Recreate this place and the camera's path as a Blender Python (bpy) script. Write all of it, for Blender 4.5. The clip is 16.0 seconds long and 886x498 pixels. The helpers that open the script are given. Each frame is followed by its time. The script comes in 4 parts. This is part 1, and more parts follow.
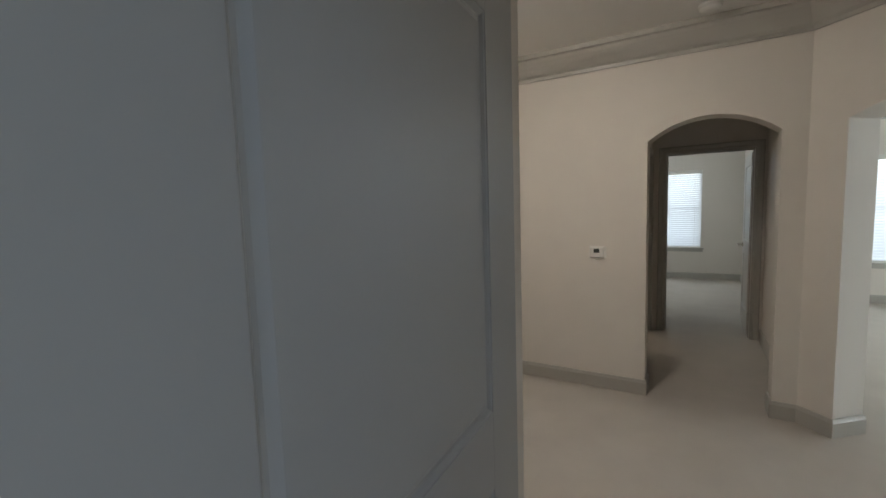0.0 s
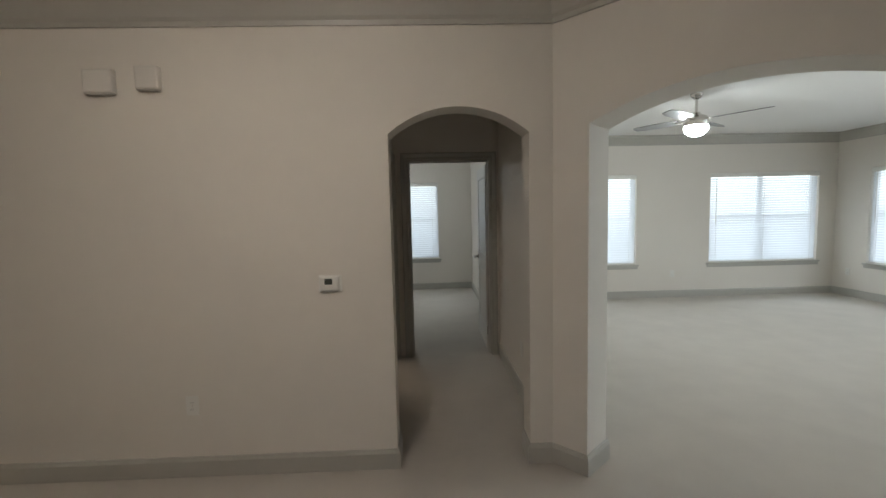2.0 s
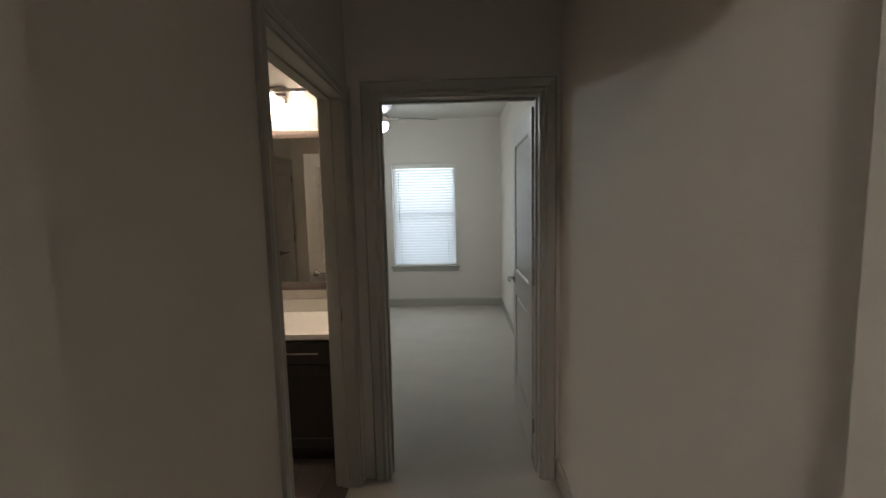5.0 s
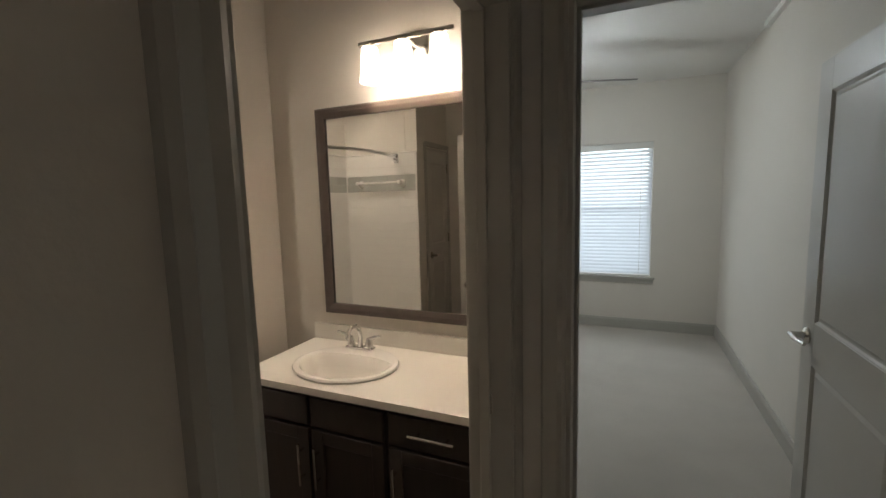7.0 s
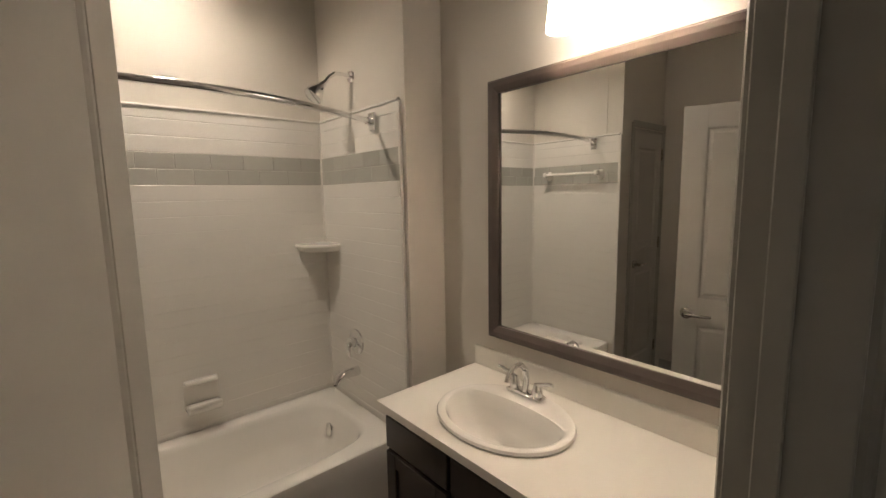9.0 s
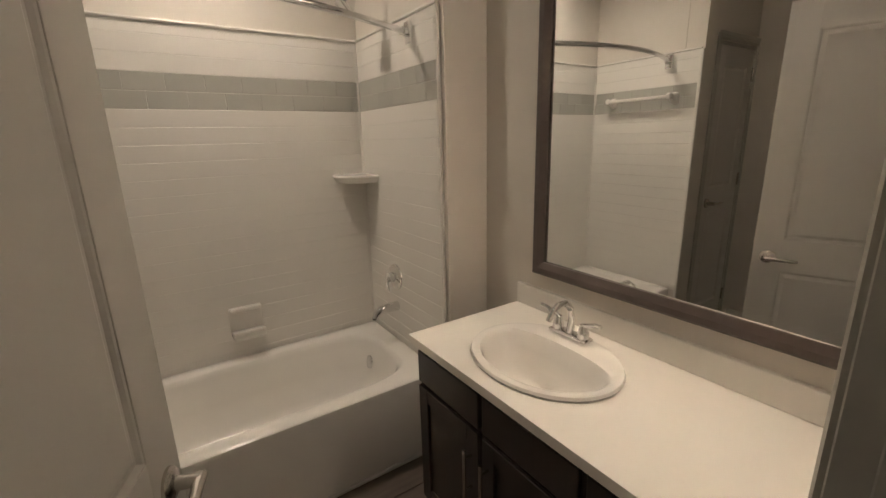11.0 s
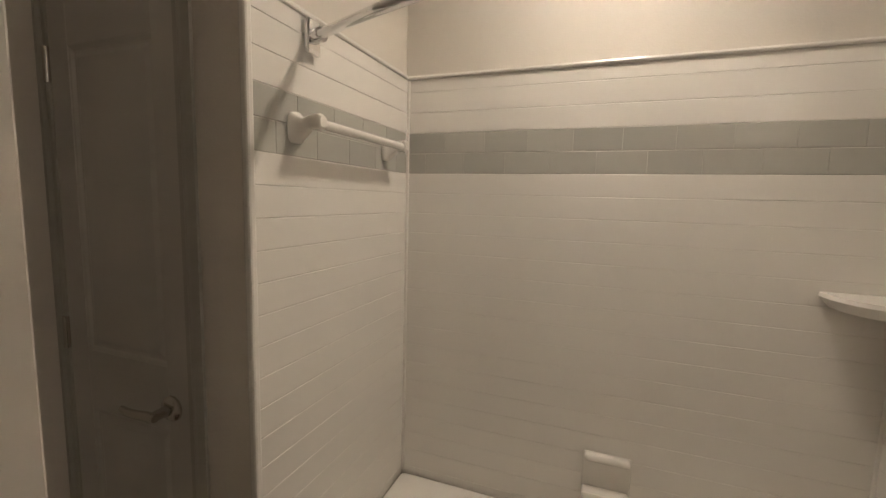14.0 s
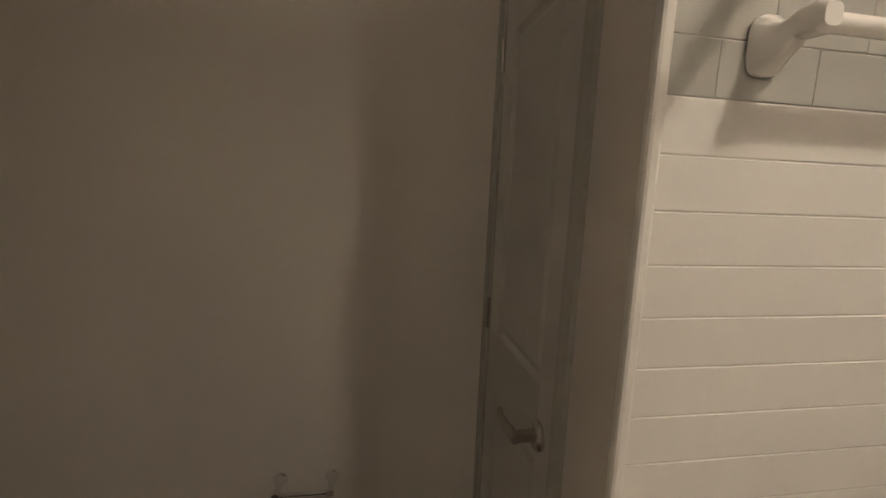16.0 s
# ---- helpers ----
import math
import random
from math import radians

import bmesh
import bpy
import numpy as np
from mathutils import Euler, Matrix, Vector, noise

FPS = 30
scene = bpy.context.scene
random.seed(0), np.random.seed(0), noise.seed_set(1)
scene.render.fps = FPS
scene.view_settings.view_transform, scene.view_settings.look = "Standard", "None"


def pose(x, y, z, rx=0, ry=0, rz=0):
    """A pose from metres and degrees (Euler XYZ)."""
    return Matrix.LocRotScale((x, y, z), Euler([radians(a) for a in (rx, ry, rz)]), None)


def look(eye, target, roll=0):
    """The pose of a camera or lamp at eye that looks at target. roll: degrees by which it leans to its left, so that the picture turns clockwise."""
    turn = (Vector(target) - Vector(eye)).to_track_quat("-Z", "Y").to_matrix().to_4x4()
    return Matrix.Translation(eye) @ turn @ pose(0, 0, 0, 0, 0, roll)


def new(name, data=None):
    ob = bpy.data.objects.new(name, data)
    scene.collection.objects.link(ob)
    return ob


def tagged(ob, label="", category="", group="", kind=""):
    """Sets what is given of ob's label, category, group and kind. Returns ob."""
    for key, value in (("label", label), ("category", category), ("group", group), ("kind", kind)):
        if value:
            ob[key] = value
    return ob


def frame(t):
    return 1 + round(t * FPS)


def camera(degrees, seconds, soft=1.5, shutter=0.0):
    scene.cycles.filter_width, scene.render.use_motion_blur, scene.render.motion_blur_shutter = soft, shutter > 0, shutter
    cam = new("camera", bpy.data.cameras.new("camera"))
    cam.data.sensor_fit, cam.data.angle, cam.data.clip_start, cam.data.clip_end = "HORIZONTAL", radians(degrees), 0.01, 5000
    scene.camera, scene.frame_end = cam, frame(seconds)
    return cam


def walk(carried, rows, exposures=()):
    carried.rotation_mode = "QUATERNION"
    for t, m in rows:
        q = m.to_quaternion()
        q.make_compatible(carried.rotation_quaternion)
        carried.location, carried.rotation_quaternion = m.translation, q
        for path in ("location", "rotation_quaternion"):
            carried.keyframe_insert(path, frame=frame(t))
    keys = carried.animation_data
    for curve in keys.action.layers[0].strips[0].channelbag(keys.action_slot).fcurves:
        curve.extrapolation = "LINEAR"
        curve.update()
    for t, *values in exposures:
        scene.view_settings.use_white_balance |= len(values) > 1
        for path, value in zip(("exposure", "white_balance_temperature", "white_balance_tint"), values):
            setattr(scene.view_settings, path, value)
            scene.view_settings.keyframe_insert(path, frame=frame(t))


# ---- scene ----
cam = camera(92.2, 16.0)

PATH = [
    (0, (0.436, -0.139, 1.513), (-0.586, 1.57, 1.327), -1.8),
    (0.5, (0.368, 0.059, 1.495), (-0.293, 1.937, 1.303), -2.2),
    (1, (0.343, 0.352, 1.511), (0.013, 2.315, 1.312), -2.4),
    (1.5, (0.329, 0.67, 1.509), (0.242, 2.659, 1.314), -2.0),
    (2, (0.326, 1.003, 1.517), (0.387, 2.995, 1.348), -1.3),
    (2.5, (0.371, 1.37, 1.527), (0.503, 3.359, 1.368), -0.7),
    (3, (0.424, 1.743, 1.515), (0.575, 3.731, 1.355), -0.3),
    (3.2, (0.443, 1.904, 1.508), (0.598, 3.891, 1.349), -0.2),
    (5.3, (0.518, 3.406, 1.508), (0.371, 5.387, 1.278), -1.6),
    (5.5, (0.501, 3.528, 1.528), (0.294, 5.502, 1.283), -1.8),
    (6, (0.43, 3.802, 1.51), (0.049, 5.749, 1.255), -2.0),
    (6.5, (0.329, 4.034, 1.515), (-0.265, 5.926, 1.262), -1.7),
    (7, (0.263, 4.227, 1.542), (-0.529, 6.049, 1.311), -1.5),
    (7.5, (0.22, 4.39, 1.562), (-0.785, 6.105, 1.339), -1.1),
    (8, (0.16, 4.514, 1.565), (-1.055, 6.089, 1.352), -0.6),
    (8.5, (0.074, 4.638, 1.581), (-1.321, 6.054, 1.363), -0.7),
    (9, (0.008, 4.71, 1.564), (-1.488, 6.013, 1.313), -1.0),
    (9.2, (-0.005, 4.744, 1.567), (-1.528, 6.004, 1.26), -1.1),
    (11.5, (-0.102, 4.872, 1.46), (-1.755, 5.874, 0.945), -1.3),
    (12, (-0.167, 4.931, 1.494), (-1.965, 5.699, 1.074), -1.9),
    (12.5, (-0.306, 4.984, 1.508), (-2.228, 5.437, 1.193), -1.8),
    (13, (-0.534, 4.981, 1.505), (-2.517, 5.113, 1.28), -1.0),
    (13.5, (-0.689, 5.073, 1.528), (-2.653, 4.764, 1.312), 0.3),
    (14, (-0.835, 5.066, 1.535), (-2.695, 4.363, 1.306), 1.5),
    (14.5, (-0.957, 5.048, 1.511), (-2.571, 3.885, 1.298), 1.9),
    (15, (-1.068, 4.964, 1.511), (-2.35, 3.448, 1.272), 2.7),
    (15.5, (-1.14, 4.886, 1.513), (-1.988, 3.096, 1.232), 2.9),
    (16, (-1.2, 4.856, 1.505), (-1.537, 2.907, 1.211), 2.3),
]
walk(cam, [(t, look(eye, target, roll)) for t, eye, target, roll in PATH],
     [(0.0, 1.4), (1.0, 1.35), (2.5, 1.25), (5.0, 1.45), (9.0, 1.5), (13.0, 1.45), (16.0, 1.65)])

# ---- world and light ----
world = bpy.data.worlds.new("sky")
scene.world = world
world.use_nodes = True
wn = world.node_tree.nodes
sky = wn.new("ShaderNodeTexSky")
sky.sky_type, sky.sun_disc = "NISHITA", False
sky.sun_elevation, sky.sun_rotation = radians(48), radians(250)
wn["Background"].inputs["Strength"].default_value = 0.12
world.node_tree.links.new(sky.outputs[0], wn["Background"].inputs["Color"])
sun_data = bpy.data.lights.new("sun", "SUN")
sun_data.energy, sun_data.angle, sun_data.color = 0.8, radians(12), (1.0, 0.96, 0.9)
new("sun", sun_data).matrix_world = look((-20, -7, 24), (0, 0, 0))

DAY = (0.84, 0.93, 1.0)
LIVING_WATTS, BEDROOM_WATTS, BARE_WATTS = 6.5, 5.2, 13.0   # per square metre of opening


def window_light(m, w, h, watts):
    data = bpy.data.lights.new("window_daylight", "AREA")
    data.shape, data.size, data.size_y = "RECTANGLE", w, h
    data.energy, data.color = watts, DAY
    new("window_daylight", data).matrix_world = m


# ---- materials ----
def mat(name, col, rough=0.6, metal=0.0, var=0.06, scale=6.0, bump=0.0, bscale=200.0, spec=0.5, island=0.0, stretch=None, emit=0.0, ecol=None):
    m = bpy.data.materials.new(name)
    m.use_nodes = True
    nt = m.node_tree
    b = nt.nodes["Principled BSDF"]
    b.inputs["Roughness"].default_value, b.inputs["Metallic"].default_value = rough, metal
    b.inputs["Specular IOR Level"].default_value = spec
    tc = nt.nodes.new("ShaderNodeTexCoord")
    mp = nt.nodes.new("ShaderNodeMapping")
    nt.links.new(tc.outputs["Object"], mp.inputs["Vector"])
    if stretch:
        mp.inputs["Scale"].default_value = stretch
    n1 = nt.nodes.new("ShaderNodeTexNoise")
    n1.inputs["Scale"].default_value, n1.inputs["Detail"].default_value = scale, 4
    nt.links.new(mp.outputs[0], n1.inputs["Vector"])
    ramp = nt.nodes.new("ShaderNodeMapRange")
    ramp.inputs["To Min"].default_value, ramp.inputs["To Max"].default_value = 1 - var, 1 + var
    nt.links.new(n1.outputs["Fac"], ramp.inputs["Value"])
    mul = nt.nodes.new("ShaderNodeVectorMath")
    mul.operation = "SCALE"
    mul.inputs[0].default_value = col
    nt.links.new(ramp.outputs[0], mul.inputs["Scale"])
    last = mul
    if island:
        oi = nt.nodes.new("ShaderNodeObjectInfo")
        r2 = nt.nodes.new("ShaderNodeMapRange")
        r2.inputs["To Min"].default_value, r2.inputs["To Max"].default_value = 1 - island, 1 + island
        nt.links.new(oi.outputs["Random"], r2.inputs["Value"])
        last = nt.nodes.new("ShaderNodeVectorMath")
        last.operation = "SCALE"
        nt.links.new(mul.outputs[0], last.inputs[0])
        nt.links.new(r2.outputs[0], last.inputs["Scale"])
    nt.links.new(last.outputs[0], b.inputs["Base Color"])
    if bump:
        n2 = nt.nodes.new("ShaderNodeTexNoise")
        n2.inputs["Scale"].default_value, n2.inputs["Detail"].default_value = bscale, 3
        nt.links.new(mp.outputs[0], n2.inputs["Vector"])
        bn = nt.nodes.new("ShaderNodeBump")
        bn.inputs["Strength"].default_value, bn.inputs["Distance"].default_value = bump, 0.004
        nt.links.new(n2.outputs["Fac"], bn.inputs["Height"])
        nt.links.new(bn.outputs[0], b.inputs["Normal"])
    if emit:
        b.inputs["Emission Color"].default_value = (*(ecol or col), 1)
        b.inputs["Emission Strength"].default_value = emit
    return m


WALL = mat("wall_paint", (0.66, 0.615, 0.55), 0.75, var=0.025, scale=2.0, bump=0.12, bscale=160)
CEIL = mat("ceiling_paint", (0.74, 0.72, 0.68), 0.85, var=0.02, scale=2.0, bump=0.15, bscale=120)
TRIM = mat("trim_paint", (0.41, 0.39, 0.345), 0.38, var=0.03, scale=5.0, bump=0.03, bscale=60)
DOORP = mat("door_paint", (0.53, 0.505, 0.46), 0.36, var=0.03, scale=4.0, bump=0.04, bscale=50)
ENTRYP = mat("entry_door_paint", (0.35, 0.35, 0.33), 0.42, var=0.03, scale=3.0, bump=0.04, bscale=50)
CARPET = mat("carpet_pile", (0.50, 0.46, 0.405), 0.95, var=0.10, scale=3.0, bump=0.9, bscale=420, spec=0.1)
VINYL = mat("vinyl_plank", (0.135, 0.105, 0.085), 0.42, var=0.35, scale=9.0, bump=0.06, bscale=60, island=0.3, stretch=(6, 0.6, 1))
PORC = mat("porcelain", (0.80, 0.77, 0.72), 0.12, var=0.01)
ACRYL = mat("white_surround", (0.78, 0.75, 0.70), 0.24, var=0.0, island=0.003)
BANDT = mat("grey_tile", (0.45, 0.44, 0.395), 0.2, var=0.04, scale=8, bump=0.02, bscale=20, island=0.05)
GROUT = mat("grout", (0.74, 0.71, 0.66), 0.8, var=0.05, scale=20)
CULT = mat("cultured_marble", (0.80, 0.765, 0.70), 0.2, var=0.02, scale=7)
ESPR = mat("espresso_wood", (0.030, 0.021, 0.017), 0.36, var=0.35, scale=5, bump=0.05, bscale=50, stretch=(9, 9, 0.8))
FRAMEW = mat("mirror_frame_wood", (0.085, 0.066, 0.058), 0.38, var=0.25, scale=8, bump=0.06, bscale=40)
CHROME = mat("chrome", (0.82, 0.82, 0.82), 0.08, 1.0, var=0.01)
NICKEL = mat("brushed_nickel", (0.62, 0.59, 0.55), 0.25, 1.0, var=0.03, scale=30)
MIRR = mat("mirror_silver", (0.92, 0.93, 0.92), 0.0, 1.0, var=0.0)
BOXP = mat("aged_white_plastic", (0.63, 0.595, 0.54), 0.5, var=0.02)
PLAST = mat("white_plastic", (0.68, 0.66, 0.61), 0.4, var=0.01)
DARKP = mat("dark_display", (0.06, 0.065, 0.055), 0.25, var=0.05)
VINYLF = mat("white_vinyl_frame", (0.8, 0.8, 0.78), 0.4, var=0.01)
RUBBER = mat("dark_gap", (0.02, 0.02, 0.02), 0.7, var=0.1)
FANB = mat("fan_blade", (0.17, 0.165, 0.155), 0.4, var=0.08, scale=8, stretch=(1, 8, 8))
BACK = mat("corridor_paint", (0.50, 0.50, 0.48), 0.8, var=0.03)
SHADE = mat("lamp_glass", (0.95, 0.9, 0.82), 0.35, var=0.0, emit=3.5, ecol=(1.0, 0.85, 0.71))
BULB = mat("lit_bulb", (0.95, 0.9, 0.82), 0.35, var=0.0, emit=80.0, ecol=(1.0, 0.83, 0.68))
FANL = mat("fan_lamp_glass", (0.95, 0.93, 0.9), 0.35, var=0.0, emit=45.0, ecol=(0.86, 0.95, 1.0))
FANL2 = mat("fan_lamp_glass_bedroom", (0.95, 0.93, 0.9), 0.35, var=0.0, emit=36.0, ecol=(0.86, 0.95, 1.0))


def slat_material():
    m = bpy.data.materials.new("blind_slat")
    m.use_nodes = True
    nt = m.node_tree
    b = nt.nodes["Principled BSDF"]
    b.inputs["Base Color"].default_value, b.inputs["Roughness"].default_value = (0.82, 0.84, 0.86, 1), 0.4
    tr = nt.nodes.new("ShaderNodeBsdfTranslucent")
    tr.inputs["Color"].default_value = (0.58, 0.60, 0.64, 1)
    mx = nt.nodes.new("ShaderNodeMixShader")
    mx.inputs[0].default_value = 0.18
    nt.links.new(b.outputs[0], mx.inputs[1])
    nt.links.new(tr.outputs[0], mx.inputs[2])
    nt.links.new(mx.outputs[0], nt.nodes["Material Output"].inputs["Surface"])
    return m


def glass_material():
    m = bpy.data.materials.new("window_glass")
    m.use_nodes = True
    b = m.node_tree.nodes["Principled BSDF"]
    b.inputs["Transmission Weight"].default_value, b.inputs["Roughness"].default_value = 1.0, 0.0
    b.inputs["Base Color"].default_value, b.inputs["IOR"].default_value = (0.95, 0.98, 0.97, 1), 1.45
    return m


SLAT, GLASS = slat_material(), glass_material()


# ---- mesh helpers ----
def box(bm, a, b, m=None):
    c = [(a[i] + b[i]) / 2 for i in range(3)]
    s = [abs(b[i] - a[i]) for i in range(3)]
    t = Matrix.Translation(c) @ Matrix.Diagonal((*s, 1))
    return bmesh.ops.create_cube(bm, size=1, matrix=(m @ t) if m else t)["verts"]


def rbox(a, b, r=0.004, seg=2, m=None):
    bm = bmesh.new()
    box(bm, a, b)
    bmesh.ops.bevel(bm, geom=bm.edges[:], offset=r, segments=seg, affect="EDGES", profile=0.5)
    if m:
        bm.transform(m)
    return bm


def lathe(profile, n=32, m=None, close=False):
    """Turns (radius, height) pairs round z."""
    bm = bmesh.new()
    rings = []
    for r, z in profile:
        rings.append([bm.verts.new((r * math.cos(2 * math.pi * i / n), r * math.sin(2 * math.pi * i / n), z)) for i in range(n)])
    for p, q in zip(rings, rings[1:]):
        for i in range(n):
            bm.faces.new((p[i], p[(i + 1) % n], q[(i + 1) % n], q[i]))
    if profile[0][0] > 1e-4:
        bm.faces.new(rings[0][::-1])
    if profile[-1][0] > 1e-4:
        bm.faces.new(rings[-1])
    bmesh.ops.remove_doubles(bm, verts=bm.verts[:], dist=1e-5)
    bmesh.ops.recalc_face_normals(bm, faces=bm.faces[:])
    if m:
        bm.transform(m)
    return bm


def tube(points, r, n=14):
    """A round bar along points; r may be a list."""
    bm = bmesh.new()
    pts = [Vector(p) for p in points]
    rings = []
    for i, p in enumerate(pts):
        d = (pts[min(i + 1, len(pts) - 1)] - pts[max(i - 1, 0)]).normalized()
        q = d.to_track_quat("Z", "Y").to_matrix()
        rad = r[i] if isinstance(r, (list, tuple)) else r
        rings.append([bm.verts.new(p + q @ Vector((rad * math.cos(2 * math.pi * k / n), rad * math.sin(2 * math.pi * k / n), 0))) for k in range(n)])
    for a, b in zip(rings, rings[1:]):
        best = min(range(n), key=lambda s: (b[s].co - a[0].co).length)
        for k in range(n):
            bm.faces.new((a[k], a[(k + 1) % n], b[(k + 1 + best) % n], b[(k + best) % n]))
    bm.faces.new(rings[0][::-1])
    bm.faces.new(rings[-1])
    bmesh.ops.recalc_face_normals(bm, faces=bm.faces[:])
    return bm


def prism(outline, depth, m=None):
    """Extrudes an outline in x, z through depth along y."""
    bm = bmesh.new()
    a = [bm.verts.new((x, 0, z)) for x, z in outline]
    b = [bm.verts.new((x, depth, z)) for x, z in outline]
    bm.faces.new(a)
    bm.faces.new(b[::-1])
    for i in range(len(a)):
        j = (i + 1) % len(a)
        bm.faces.new((a[j], a[i], b[i], b[j]))
    bmesh.ops.recalc_face_normals(bm, faces=bm.faces[:])
    if m:
        bm.transform(m)
    return bm


def to_mesh(name, bm, material, smooth=False):
    me = bpy.data.meshes.new(name)
    bm.to_mesh(me)
    bm.free()
    me.materials.append(material)
    if smooth:
        for p in me.polygons:
            p.use_smooth = True
        me.set_sharp_from_angle(angle=radians(40))
    return me


def part(name, bm, material, parent, label="", smooth=False):
    ob = new(name, to_mesh(name, bm, material, smooth))
    ob.parent = parent
    return tagged(ob, label) if label else ob


def structure(name, bm, material, label, category="wall", smooth=False):
    return tagged(new(name, to_mesh(name, bm, material, smooth)), label, category, "", "structure")


def thing(name, m, label, category, group=""):
    e = new(name)
    e.empty_display_size = 0.1
    e.matrix_world = m
    return tagged(e, label, category, group)


def wall_with_holes(length, height, depth, holes, m):
    """A wall along x from 0 to length; holes are (x0, x1, z0, z1)."""
    bm = bmesh.new()
    xs = sorted({0, length, *[v for h in holes for v in h[:2]]})
    for x0, x1 in zip(xs, xs[1:]):
        zs = [0]
        for h in holes:
            if h[0] <= x0 + 1e-6 and h[1] >= x1 - 1e-6:
                zs += [h[2], h[3]]
        zs.append(height)
        for z0, z1 in zip(zs[::2], zs[1::2]):
            if z1 - z0 > 1e-4:
                box(bm, (x0, 0, z0), (x1, depth, z1))
    bm.transform(m)
    return bm


def arch_outline(length, height, x0, x1, spring, crest, n=28):
    """A wall's outline with one segmental arched opening from the floor."""
    half, rise = (x1 - x0) / 2, crest - spring
    rad = (half * half + rise * rise) / (2 * rise)
    a = math.asin(half / rad)
    arc = [((x0 + x1) / 2 + rad * math.sin(-a + 2 * a * i / n), crest - rad + rad * math.cos(-a + 2 * a * i / n)) for i in range(n + 1)]
    return [(0, 0), (x0, 0), *arc, (x1, 0), (length, 0), (length, height), (0, height)]


def run(name, points, profile, material, label, category, closed=False):
    """Sweeps a profile of (out, up) pairs along a polyline in plan with mitred corners; out is to the left of travel."""
    bm = bmesh.new()
    pts = [Vector((p[0], p[1])) for p in points]
    base = points[0][2]
    rings = []
    for i, p in enumerate(pts):
        d0 = (p - pts[i - 1]).normalized() if i else None
        d1 = (pts[i + 1] - p).normalized() if i + 1 < len(pts) else None
        d0, d1 = d0 or d1, d1 or d0
        n0, n1 = Vector((-d0.y, d0.x)), Vector((-d1.y, d1.x))
        nn = (n0 + n1) / max(0.3, 1 + n0.dot(n1))
        rings.append([bm.verts.new((p.x + nn.x * o, p.y + nn.y * o, base + u)) for o, u in profile])
    for a, b in zip(rings, rings[1:]):
        for k in range(len(profile)):
            j = (k + 1) % len(profile)
            bm.faces.new((a[k], a[j], b[j], b[k]))
    bm.faces.new(rings[0])
    bm.faces.new(rings[-1][::-1])
    bmesh.ops.recalc_face_normals(bm, faces=bm.faces[:])
    return structure(name, bm, material, label, category)


BASE_PROFILE = [(-0.004, 0.0), (0.016, 0.0), (0.016, 0.096), (0.011, 0.108), (0.008, 0.118), (-0.004, 0.121)]


def baseboard(points):
    run("baseboard", [(x, y, 0.0) for x, y in points], BASE_PROFILE, TRIM, "grey-taupe painted wooden baseboard along the wall", "baseboard")


def crown(points, top, s=1.0):
    prof = [(-0.004, 0.004), (-0.004, -0.19 * s), (0.014 * s, -0.19 * s), (0.018 * s, -0.165 * s), (0.035 * s, -0.15 * s), (0.06 * s, -0.105 * s),
            (0.09 * s, -0.065 * s), (0.10 * s, -0.04 * s), (0.122 * s, -0.034 * s), (0.125 * s, 0.004)]
    run("crown_moulding", [(x, y, top) for x, y in points], prof, TRIM, "grey-taupe painted crown moulding under the ceiling", "moulding")


# ---- structure: floors and ceilings ----
def slab(name, x0, x1, y0, y1, z0, z1, material, label, category):
    bm = bmesh.new()
    box(bm, (x0, y0, z0), (x1, y1, z1))
    return structure(name, bm, material, label, category)


H = 2.74
slab("floor_carpet", -3.3, 7.4, -0.02, 9.7, -0.15, 0.0, CARPET, "beige cut-pile wall-to-wall carpet", "floor")
slab("floor_landing", -3.3, 7.4, -3.0, -0.02, -0.15, -0.006, BACK, "grey floor of the landing outside the entrance", "floor")
slab("ceiling", -3.3, 7.4, -0.9, 9.7, 2.82, 3.0, CEIL, "plain white painted ceiling", "ceiling")
slab("ceiling_entry", -3.0, 1.23, -0.2, 3.45, H, 2.815, CEIL, "off-white painted entry ceiling", "ceiling")
bm = bmesh.new()
vs = [bm.verts.new((x, y, z)) for z in (H, 2.815) for x, y in ((1.23, 0.9), (3.45, 0.95), (1.23, 3.26))]
bm.faces.new(vs[:3]); bm.faces.new(vs[3:][::-1])
for i in range(3):
    j = (i + 1) % 3
    bm.faces.new((vs[i], vs[j], vs[3 + j], vs[3 + i]))
bmesh.ops.recalc_face_normals(bm, faces=bm.faces[:])
structure("ceiling_entry_corner", bm, CEIL, "off-white painted entry ceiling", "ceiling")
LIVING_H = 2.70
structure("ceiling_living", prism([(1.13, 3.62), (1.13, 8.1), (7.3, 8.1), (7.3, 1.1), (3.65, 1.1)], 0.115, pose(0, 0, LIVING_H + 0.115) @ Matrix(((1, 0, 0, 0), (0, 0, 1, 0), (0, -1, 0, 0), (0, 0, 0, 1)))), CEIL,
          "white painted living room ceiling", "ceiling")
slab("ceiling_hall", -0.15, 1.17, 3.63, 5.43, H, 2.815, CEIL, "off-white painted hall ceiling", "ceiling")
slab("ceiling_bathroom", -2.5, -0.15, 3.5, 6.2, H, 2.815, CEIL, "off-white painted bathroom ceiling", "ceiling")
slab("ceiling_bedroom", -3.0, 1.163, 5.57, 9.49, H, 2.815, CEIL, "white painted bedroom ceiling", "ceiling")


